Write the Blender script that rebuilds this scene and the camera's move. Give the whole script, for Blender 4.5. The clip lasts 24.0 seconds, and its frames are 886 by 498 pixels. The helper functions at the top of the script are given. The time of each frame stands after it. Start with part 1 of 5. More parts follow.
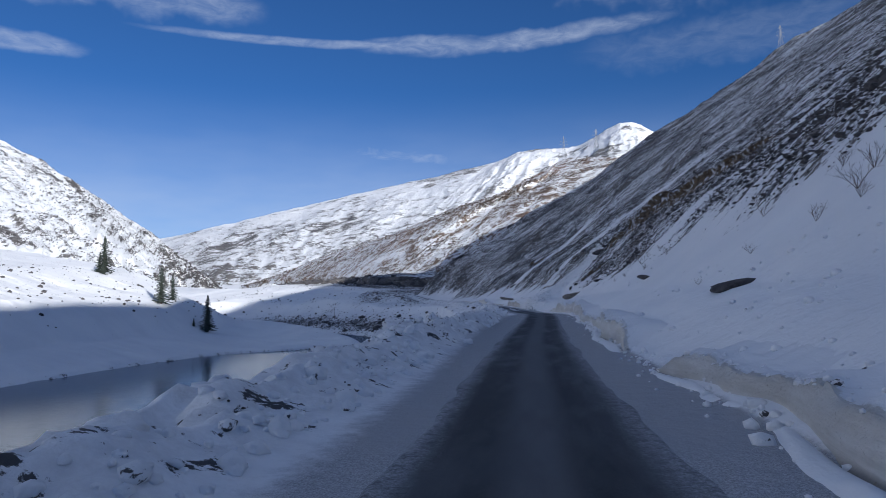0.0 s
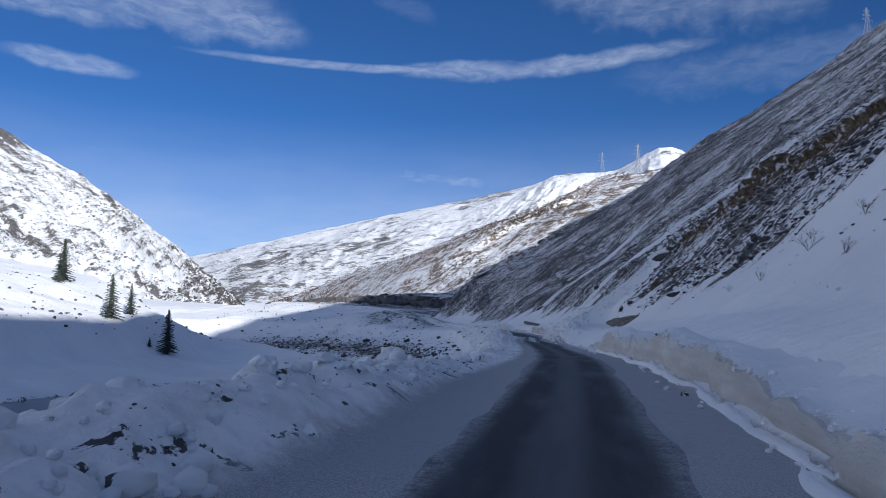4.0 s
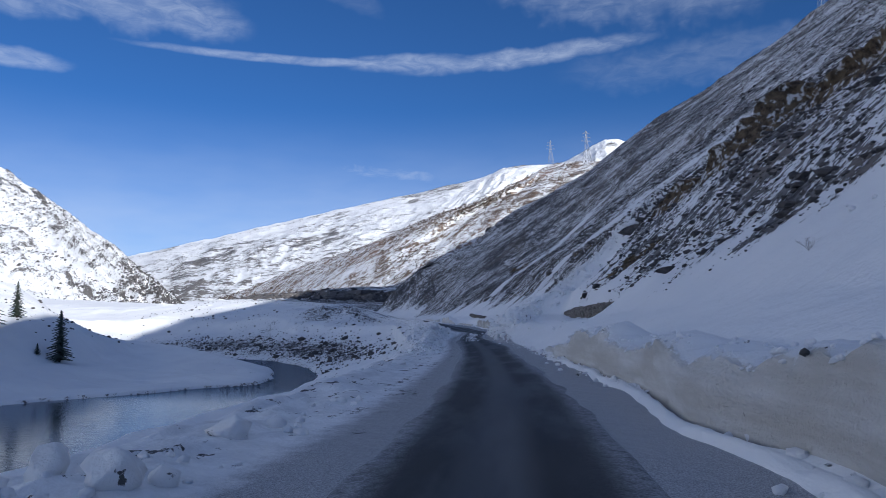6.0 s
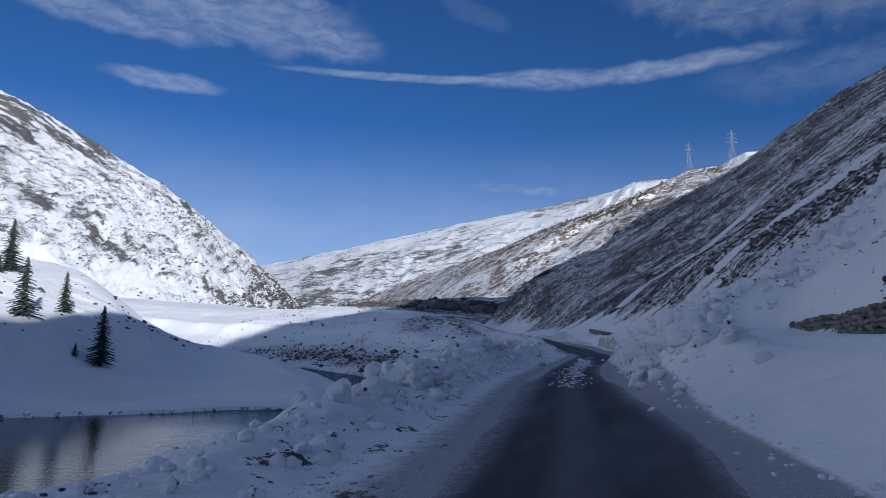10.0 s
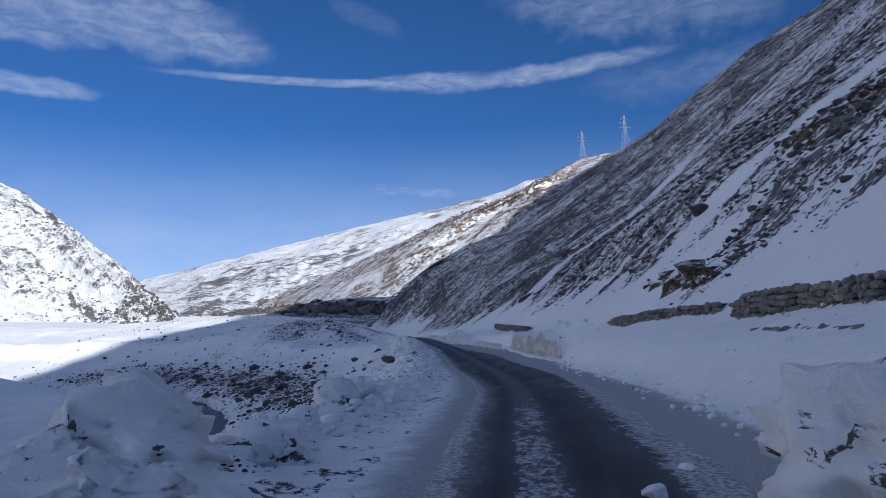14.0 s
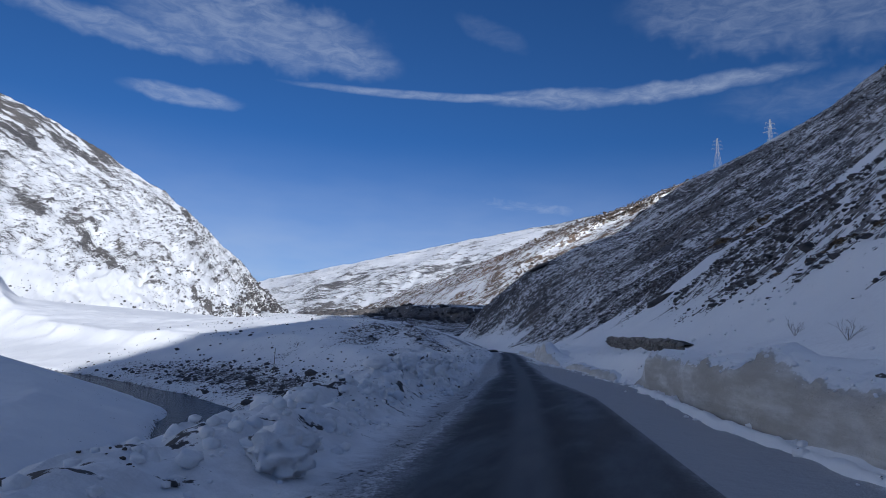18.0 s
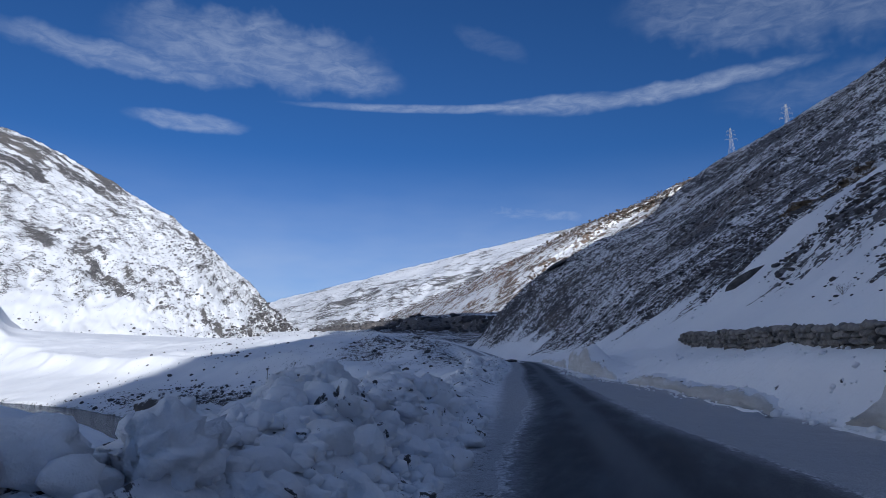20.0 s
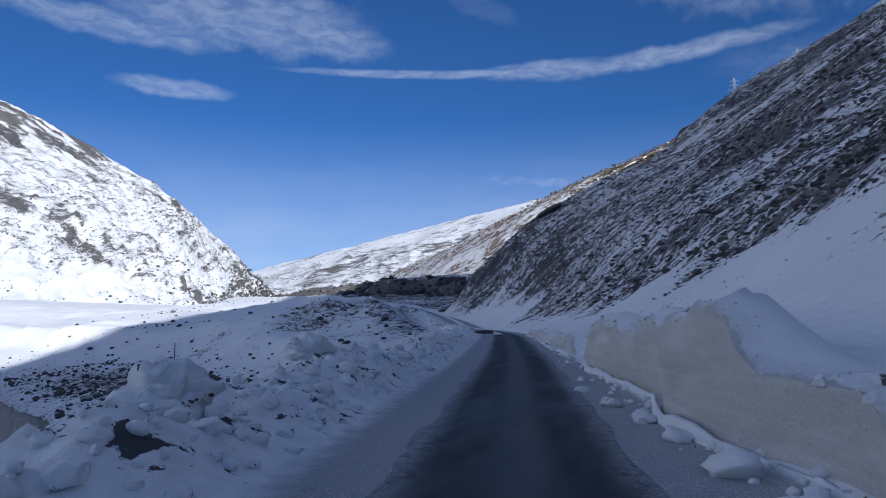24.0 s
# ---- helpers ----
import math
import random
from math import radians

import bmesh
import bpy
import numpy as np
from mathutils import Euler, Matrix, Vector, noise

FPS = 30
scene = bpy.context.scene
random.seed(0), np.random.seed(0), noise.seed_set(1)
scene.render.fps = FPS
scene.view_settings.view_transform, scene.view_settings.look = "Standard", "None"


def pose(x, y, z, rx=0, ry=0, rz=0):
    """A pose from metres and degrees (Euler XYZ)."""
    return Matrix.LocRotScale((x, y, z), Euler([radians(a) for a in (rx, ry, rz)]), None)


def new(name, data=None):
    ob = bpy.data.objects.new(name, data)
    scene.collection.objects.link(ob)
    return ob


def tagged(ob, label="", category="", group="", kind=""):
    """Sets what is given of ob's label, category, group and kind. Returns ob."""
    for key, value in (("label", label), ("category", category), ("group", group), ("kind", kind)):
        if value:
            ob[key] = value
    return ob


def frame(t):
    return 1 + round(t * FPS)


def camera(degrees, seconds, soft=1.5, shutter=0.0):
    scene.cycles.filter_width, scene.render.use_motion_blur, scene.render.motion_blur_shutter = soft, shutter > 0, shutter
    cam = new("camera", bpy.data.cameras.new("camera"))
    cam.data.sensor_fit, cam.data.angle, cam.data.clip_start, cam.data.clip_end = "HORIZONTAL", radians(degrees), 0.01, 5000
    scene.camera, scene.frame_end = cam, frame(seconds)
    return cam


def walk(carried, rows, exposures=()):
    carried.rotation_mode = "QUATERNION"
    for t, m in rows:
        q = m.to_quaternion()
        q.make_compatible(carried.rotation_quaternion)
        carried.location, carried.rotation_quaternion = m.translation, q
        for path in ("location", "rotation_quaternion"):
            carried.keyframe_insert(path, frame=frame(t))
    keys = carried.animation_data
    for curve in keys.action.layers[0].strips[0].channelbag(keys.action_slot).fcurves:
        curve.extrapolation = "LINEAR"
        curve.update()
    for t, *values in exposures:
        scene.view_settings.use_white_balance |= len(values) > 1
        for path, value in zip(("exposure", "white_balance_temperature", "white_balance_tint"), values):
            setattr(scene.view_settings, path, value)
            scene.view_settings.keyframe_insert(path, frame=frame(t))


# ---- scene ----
# A mountain road through a snowed-in valley. x to the right, y ahead along the road, z up.
EXPOSURES = [(0.0, 0.50, 5870, 10), (1.0, 0.60, 5870, 10), (5.0, 0.62, 5870, 10), (7.0, 0.70, 5870, 10), (8.0, 0.66, 5870, 10), (9.0, 0.38, 5730, 10), (10.0, 0.27, 5730, 10), (13.0, 0.33, 5730, 10),
             (14.0, 0.60, 5870, 10), (16.0, 0.88, 5870, 10), (17.0, 0.57, 5870, 10), (18.0, 0.29, 5730, 10), (21.0, 0.39, 5730, 10), (23.0, 0.66, 5730, 10), (24.0, 0.52, 5730, 10)]

cam = camera(66.78, 24.0, 0.7)


def eye(x, y, z, turn, tilt, lean):
    """A camera pose: turn to the left of +y, tilt up, lean."""
    return pose(x, y, z, 90 + tilt, 0, turn) @ pose(0, 0, 0, 0, 0, lean)


PATH = [
    (0.0, eye(-0.00, 0.00, 1.500, 8.70, 4.49, -0.80)),
    (0.5, eye(-0.11, 5.34, 1.488, 7.59, 4.55, 0.29)),
    (1.0, eye(-0.13, 10.28, 1.444, 7.07, 4.78, -0.64)),
    (1.5, eye(-0.16, 15.17, 1.421, 6.16, 5.97, -0.57)),
    (3.5, eye(-0.09, 34.01, 1.464, 7.44, 5.30, -1.34)),
    (4.0, eye(-0.19, 38.57, 1.519, 11.64, 6.46, 0.76)),
    (4.5, eye(-0.24, 43.18, 1.581, 12.14, 6.16, 0.39)),
    (5.0, eye(-0.22, 47.33, 1.596, 10.80, 6.69, 0.43)),
    (5.5, eye(-0.25, 51.93, 1.635, 8.63, 6.06, -0.37)),
    (6.0, eye(-0.27, 56.25, 1.661, 7.44, 5.94, -0.70)),
    (6.5, eye(-0.33, 60.60, 1.696, 6.59, 6.55, -0.91)),
    (7.0, eye(-0.48, 64.84, 1.707, 7.76, 6.14, 0.09)),
    (7.5, eye(-0.63, 68.73, 1.659, 10.79, 5.23, 1.61)),
    (8.0, eye(-0.79, 72.72, 1.561, 13.44, 4.73, 1.56)),
    (8.5, eye(-1.18, 77.06, 1.463, 15.30, 5.95, 1.63)),
    (9.0, eye(-1.48, 81.28, 1.392, 17.05, 5.64, 1.81)),
    (9.5, eye(-1.99, 85.70, 1.329, 17.23, 6.02, 1.83)),
    (10.0, eye(-2.41, 89.82, 1.287, 18.09, 7.15, 1.71)),
    (10.5, eye(-3.11, 94.60, 1.327, 18.57, 7.11, 2.07)),
    (12.5, eye(-5.11, 114.03, 1.378, 16.24, 7.67, -0.67)),
    (13.0, eye(-5.70, 117.63, 1.381, 14.00, 7.93, -0.76)),
    (13.5, eye(-6.20, 121.49, 1.391, 11.47, 9.08, -0.53)),
    (14.0, eye(-6.60, 125.14, 1.421, 9.41, 7.42, -1.69)),
    (14.5, eye(-6.93, 128.98, 1.430, 7.97, 7.15, -1.86)),
    (15.0, eye(-7.17, 132.67, 1.387, 9.47, 6.75, -0.25)),
    (15.5, eye(-7.33, 136.67, 1.360, 10.19, 6.32, 0.04)),
    (16.0, eye(-7.41, 140.60, 1.325, 9.73, 6.31, -0.81)),
    (16.5, eye(-7.61, 144.44, 1.269, 12.32, 7.27, -0.55)),
    (17.0, eye(-8.20, 148.60, 1.253, 15.83, 6.52, -0.36)),
    (17.5, eye(-8.73, 152.35, 1.255, 18.54, 6.20, 1.59)),
    (18.0, eye(-9.42, 156.05, 1.216, 19.20, 8.56, 2.76)),
    (18.5, eye(-10.23, 159.54, 1.101, 20.71, 9.11, 0.48)),
    (20.5, eye(-14.69, 175.22, 1.415, 19.51, 9.71, -0.64)),
    (21.0, eye(-15.37, 179.11, 1.473, 16.10, 8.74, -0.99)),
    (21.5, eye(-15.85, 182.87, 1.549, 14.03, 10.23, -1.22)),
    (22.0, eye(-16.45, 186.65, 1.591, 14.69, 9.62, -1.44)),
    (22.5, eye(-17.06, 190.24, 1.626, 16.97, 5.10, -0.40)),
    (23.0, eye(-17.88, 193.97, 1.688, 17.56, 3.46, 0.55)),
    (23.5, eye(-18.80, 197.83, 1.770, 18.16, 6.64, 1.05)),
    (24.0, eye(-19.73, 201.56, 1.850, 19.29, 6.76, -0.39)),
]
walk(cam, PATH, EXPOSURES)

# ---------------------------------------------------------------- light
SUN_TURN = 138.0   # degrees clockwise from +y to the sun
SUN_UP = 15.6
sun_dir = Vector((math.sin(radians(SUN_TURN)) * math.cos(radians(SUN_UP)),
                  math.cos(radians(SUN_TURN)) * math.cos(radians(SUN_UP)), math.sin(radians(SUN_UP))))
sun = new("sun", bpy.data.lights.new("sun", "SUN"))
sun.data.energy, sun.data.angle, sun.data.color = 4.6, radians(0.5), (1.0, 0.94, 0.86)
sun.matrix_world = Matrix.Translation((300, -200, 400)) @ sun_dir.to_track_quat("Z", "Y").to_matrix().to_4x4()


class Nodes:
    """Short hand for wiring nodes."""

    def __init__(self, tree):
        self.tree = tree
        tree.nodes.clear()

    def add(self, kind, **settings):
        node = self.tree.nodes.new(kind)
        for key, value in settings.items():
            if key == "ins":
                for name, v in value.items():
                    self.feed(node.inputs[name], v)
            elif key == "op":
                node.operation = value
            elif key == "dims":
                node.noise_dimensions = value
            elif key == "blend":
                node.blend_type = value
            elif key == "dtype":
                node.data_type = value
            elif key == "attr":
                node.attribute_name = value
            elif key == "sky":
                node.sky_type = value
        return node

    def feed(self, socket, v):
        if isinstance(v, bpy.types.NodeSocket):
            self.tree.links.new(v, socket)
        else:
            socket.default_value = v

    def math(self, op, a, b=0.0, c=0.0, clamp=False):
        node = self.add("ShaderNodeMath", op=op)
        node.use_clamp = clamp
        for n, v in enumerate((a, b, c)):
            self.feed(node.inputs[n], v)
        return node.outputs[0]

    def ramp(self, x, lo, hi, a=0.0, b=1.0):
        node = self.add("ShaderNodeMapRange", ins={"Value": x, "From Min": lo, "From Max": hi, "To Min": a, "To Max": b})
        node.interpolation_type = "SMOOTHSTEP"
        return node.outputs[0]

    def noise(self, vec, scale, detail=4.0, rough=0.55, distort=0.0):
        return self.add("ShaderNodeTexNoise", ins={"Vector": vec, "Scale": scale, "Detail": detail, "Roughness": rough, "Distortion": distort}).outputs[0]

    def mix(self, fac, a, b, blend="MIX"):
        node = self.add("ShaderNodeMix", dtype="RGBA", blend=blend)
        self.feed(node.inputs[0], fac)
        self.feed(node.inputs[6], a)
        self.feed(node.inputs[7], b)
        return node.outputs[2]

    def scaled(self, vec, x, y, z, turn=0.0):
        return self.add("ShaderNodeMapping", ins={"Vector": vec, "Scale": (x, y, z), "Rotation": (0, 0, turn)}).outputs[0]


world = bpy.data.worlds.new("sky")
scene.world = world
world.use_nodes = True
w = Nodes(world.node_tree)
sky = w.add("ShaderNodeTexSky", sky="NISHITA")
sky.sun_disc = False
sky.sun_elevation, sky.sun_rotation = radians(SUN_UP), radians(SUN_TURN)
sky.altitude, sky.air_density, sky.dust_density, sky.ozone_density = 3000, 1.0, 0.1, 5.0
way = w.add("ShaderNodeTexCoord").outputs["Generated"]
axis = w.add("ShaderNodeSeparateXYZ", ins={"Vector": way})
# degrees to the right of +y and degrees up
bearing = w.math("MULTIPLY", w.math("ARCTAN2", axis.outputs[0], axis.outputs[1]), 57.2958)
height = w.math("MULTIPLY", w.math("ARCSINE", axis.outputs[2]), 57.2958)
flat = w.add("ShaderNodeCombineXYZ", ins={"X": bearing, "Y": height}).outputs[0]
warp = w.noise(flat, 0.35, 3.0)
fine = w.noise(w.scaled(flat, 0.45, 1.3, 1), 1.0, 7.0, 0.62, 0.6)
broad = w.noise(w.scaled(flat, 0.12, 0.4, 1), 1.0, 3.0, 0.5)


def cloud(b, h, length, thick, tilt, weight, rough=1.0):
    """One bank of thin cloud: its middle, half length, half thickness, tilt, density."""
    c, s = math.cos(radians(tilt)), math.sin(radians(tilt))
    db, dh = w.math("SUBTRACT", bearing, b - 10.8), w.math("SUBTRACT", height, h)
    along = w.math("ADD", w.math("MULTIPLY", db, c / length), w.math("MULTIPLY", dh, s / length))
    over = w.math("ADD", w.math("MULTIPLY", dh, c / thick), w.math("MULTIPLY", db, -s / thick))
    over = w.math("ADD", over, w.math("MULTIPLY", w.math("SUBTRACT", warp, 0.5), 1.6 * rough))
    d = w.math("ADD", w.math("POWER", w.math("ABSOLUTE", along), 2.4), w.math("MULTIPLY", over, over))
    body = w.ramp(d, 2.0, 0.0)
    grain = w.ramp(fine, 0.25, 0.8)
    return w.math("MULTIPLY", w.math("MULTIPLY", body, w.math("ADD", w.math("MULTIPLY", grain, 0.7), 0.3)), weight * 0.62)


CLOUDS = [
    (-9.0, 21.3, 11.5, 0.3, 0.0, 0.85, 0.6),   # the long streak
    (10.5, 21.6, 9.5, 0.65, 4.0, 0.85, 0.8),
    (0.5, 21.4, 5.0, 0.6, 2.0, 0.8, 0.7),
    (-26.0, 24.9, 9.5, 2.3, -2.0, 0.7, 1.2),  # upper bank over the left mountain
    (-19.5, 23.9, 5.5, 1.3, -5.0, 0.75, 0.9),
    (-36.0, 23.0, 8.0, 0.9, -3.0, 0.7, 1.0),
    (-31.0, 19.0, 4.0, 0.6, 0.0, 0.9, 1.0),
    (19.0, 26.5, 10.5, 2.6, -8.0, 0.45, 1.2),
    (27.0, 20.0, 11.0, 1.6, 0.0, 0.25, 1.2),
    (-5.0, 26.5, 3.0, 0.8, -20.0, 0.16, 1.0),
    (-0.8, 12.3, 4.8, 0.55, -6.0, 0.7, 0.8),
    (-24.0, 10.8, 12.0, 2.0, -3.0, 0.3, 0.6),
    (-22.0, 9.6, 3.0, 0.5, -3.0, 0.6, 0.8),
    (-10.5, 9.3, 2.4, 0.6, 0.0, 0.6, 0.8),
    (-9.0, 7.7, 13.0, 1.5, 7.0, 0.6, 0.8),
    (-4.5, 10.0, 4.0, 0.7, 3.0, 0.6, 0.8),
]
cover = None
for spec in CLOUDS:
    one = cloud(*spec)
    cover = one if cover is None else w.math("MAXIMUM", cover, one)
# unseen cirrus above the view, thickening upwards, added to brighten the shaded ground
fill_cirrus = w.math("MULTIPLY", w.ramp(w.noise(w.scaled(way, 5.0, 8.0, 5.0), 1.0, 6.0, 0.6, 0.5), 0.36, 0.66), w.ramp(height, 29.0, 44.0))
cover = w.math("MAXIMUM", cover, w.math("MULTIPLY", fill_cirrus, 0.4))
haze = w.math("MULTIPLY", w.ramp(height, 18.0, 4.0), w.math("ADD", w.math("MULTIPLY", broad, 0.5), 0.26))
cover = w.math("MAXIMUM", cover, haze)
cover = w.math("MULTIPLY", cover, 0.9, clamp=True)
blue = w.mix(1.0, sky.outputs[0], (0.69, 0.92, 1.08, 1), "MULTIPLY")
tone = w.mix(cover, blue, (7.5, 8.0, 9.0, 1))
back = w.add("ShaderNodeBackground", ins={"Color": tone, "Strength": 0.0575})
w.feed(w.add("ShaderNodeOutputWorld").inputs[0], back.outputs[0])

# ---------------------------------------------------------------- materials


def material(name):
    m = bpy.data.materials.new(name)
    m.use_nodes = True
    n = Nodes(m.node_tree)
    return m, n


def finish(n, color, rough=0.8, bump=None, depth=0.02, metal=0.0, spec=0.3, sheen=0.0):
    b = n.add("ShaderNodeBsdfPrincipled", ins={"Base Color": color, "Roughness": rough, "Metallic": metal, "Specular IOR Level": spec})
    if bump is not None:
        n.feed(b.inputs["Normal"], n.add("ShaderNodeBump", ins={"Height": bump, "Distance": depth, "Strength": 1.0}).outputs[0])
    n.feed(n.add("ShaderNodeOutputMaterial").inputs[0], b.outputs[0])
    return b


def place(n):
    return n.add("ShaderNodeNewGeometry").outputs["Position"]


def attribute(n, name):
    return n.add("ShaderNodeAttribute", attr=name).outputs["Fac"]


SNOW_A, SNOW_B = (0.90, 0.905, 0.91, 1), (0.83, 0.84, 0.86, 1)


def snow_material(name="snow", dirt=0.0):
    m, n = material(name)
    p = place(n)
    grain, lump, soft = n.noise(p, 11.0, 6.0, 0.7), n.noise(p, 2.4, 6.0, 0.65), n.noise(p, 0.25, 3.0)
    c = n.mix(n.ramp(soft, 0.35, 0.7), SNOW_A, SNOW_B)
    c = n.mix(n.math("MULTIPLY", n.ramp(n.noise(p, 4.0, 5.0, 0.7), 0.5, 0.68), 0.1), c, (0.56, 0.56, 0.57, 1))
    # dark spots paint the shade of soil-filled cavities into the snow's colour
    shaded_pits = n.math("ADD", n.noise(p, 2.1, 5.0, 0.6, 0.7), n.math("MULTIPLY", n.math("SUBTRACT", n.noise(p, 10.0, 4.0, 0.6), 0.5), 0.3))
    c = n.mix(n.ramp(shaded_pits, 0.63, 0.67), c, (0.10, 0.097, 0.095, 1))
    if dirt:
        c = n.mix(n.math("MULTIPLY", n.ramp(lump, 0.5 - 0.15 * dirt, 0.75), dirt), c, (0.34, 0.29, 0.22, 1))
    relief = n.math("ADD", n.math("MULTIPLY", lump, 0.7), n.math("MULTIPLY", grain, 0.3))
    finish(n, c, 0.75, relief, 0.1, spec=0.2)
    return m


def terrain_material(name, grains, dark, mid, lit, relief, fall=0.0, edge=0.05):
    """Snow over rock: the mesh's attribute says how much rock shows, noise breaks the edge up.
    grains: coarse, middle and fine noise per metre; fall: how strongly the cover runs in streaks down the slope."""
    m, n = material(name)
    p = place(n)
    coarse, middle, fine = grains
    big, small, tiny = n.noise(p, coarse * 0.15, 4.0), n.noise(p, coarse, 6.0, 0.62), n.noise(p, middle, 4.0, 0.6)
    speck = n.noise(p, fine, 3.0, 0.6)
    value = n.math("ADD", attribute(n, "rock"), n.math("MULTIPLY", n.math("SUBTRACT", small, 0.5), 1.1))
    value = n.math("ADD", value, n.math("MULTIPLY", n.math("SUBTRACT", tiny, 0.5), 1.2))
    value = n.math("ADD", value, n.math("MULTIPLY", n.math("SUBTRACT", speck, 0.5), 1.1))
    if fall:
        runs = n.noise(n.scaled(p, 0.13, 1.0, 0.13), 0.9, 5.0, 0.6)
        value = n.math("ADD", value, n.math("MULTIPLY", n.math("SUBTRACT", runs, 0.5), fall))
    show = n.ramp(value, 0.5 - edge, 0.5 + edge)
    lumps = n.noise(p, 1.6, 6.0, 0.66)
    stone = n.mix(n.ramp(n.math("ADD", n.math("MULTIPLY", tiny, 0.5), n.math("MULTIPLY", speck, 0.5)), 0.38, 0.62), dark, mid)
    stone = n.mix(n.math("MULTIPLY", n.ramp(big, 0.45, 0.65), 0.7), stone, lit)
    white = n.mix(n.ramp(big, 0.3, 0.7), SNOW_A, SNOW_B)
    grime = n.math("MULTIPLY", attribute(n, "grime"), n.ramp(n.noise(p, 1.7, 6.0, 0.68), 0.36, 0.66))
    white = n.mix(n.math("MULTIPLY", grime, 0.35), white, (0.42, 0.42, 0.43, 1))
    # hollows of the ploughed snow: their shade and soil painted as dark patches
    shaded_hollow = n.math("ADD", n.noise(p, 1.5, 6.0, 0.62, 0.6), n.math("MULTIPLY", n.math("SUBTRACT", n.noise(p, 9.0, 4.0, 0.6), 0.5), 0.25))
    white = n.mix(n.math("MULTIPLY", n.ramp(attribute(n, "grime"), 0.3, 0.6), n.ramp(shaded_hollow, 0.60, 0.635)), white, (0.085, 0.083, 0.085, 1))
    gravel = attribute(n, "gravel")
    gv = n.math("ADD", gravel, n.math("MULTIPLY", n.math("SUBTRACT", n.noise(p, 3.1, 7.0, 0.7), 0.5), 0.45))
    ice = n.mix(n.ramp(n.noise(p, 55.0, 3.0, 0.8), 0.36, 0.66), (0.27, 0.27, 0.28, 1), (0.56, 0.57, 0.59, 1))
    c = n.mix(show, white, stone)
    c = n.mix(n.ramp(gv, 0.35, 0.7), c, ice)
    churn = n.math("ADD", n.noise(n.scaled(p, 1.6, 0.7, 1), 1.6, 6.0, 0.72), n.math("MULTIPLY", n.noise(p, 9.0, 4.0, 0.7), 0.5))
    sv = n.math("ADD", attribute(n, "churned"), n.math("MULTIPLY", n.math("SUBTRACT", churn, 0.75), 1.5))
    c = n.mix(n.ramp(sv, 0.5, 0.62), c, n.mix(n.ramp(speck, 0.4, 0.6), (0.035, 0.034, 0.034, 1), (0.12, 0.115, 0.11, 1)))
    h = n.math("ADD", n.math("MULTIPLY", small, 0.6), n.math("MULTIPLY", tiny, 0.4))
    h = n.math("ADD", n.math("MULTIPLY", h, n.math("ADD", n.math("MULTIPLY", show, 0.85), 0.15)), n.math("MULTIPLY", lumps, 0.18))
    finish(n, c, 0.85, h, relief, spec=0.2)
    return m


SNOW = snow_material()
DIRTY_SNOW = snow_material("dirty_snow", 0.13)
GROUND = terrain_material("snow_and_scree", (0.6, 1.5, 4.0), (0.022, 0.022, 0.026, 1), (0.19, 0.187, 0.195, 1), (0.20, 0.175, 0.155, 1), 0.5, 0.4)
HILL = terrain_material("snow_and_scrub", (0.07, 0.3, 0.8), (0.045, 0.028, 0.02, 1), (0.25, 0.185, 0.14, 1), (0.30, 0.19, 0.135, 1), 2.6)
PEAK = terrain_material("snow_and_cliff", (0.03, 0.1, 0.4), (0.05, 0.05, 0.055, 1), (0.19, 0.18, 0.175, 1), (0.17, 0.155, 0.14, 1), 6.0)
FAR = terrain_material("snow_and_far_cliff", (0.012, 0.05, 0.15), (0.08, 0.08, 0.085, 1), (0.22, 0.21, 0.205, 1), (0.2, 0.185, 0.17, 1), 9.0)


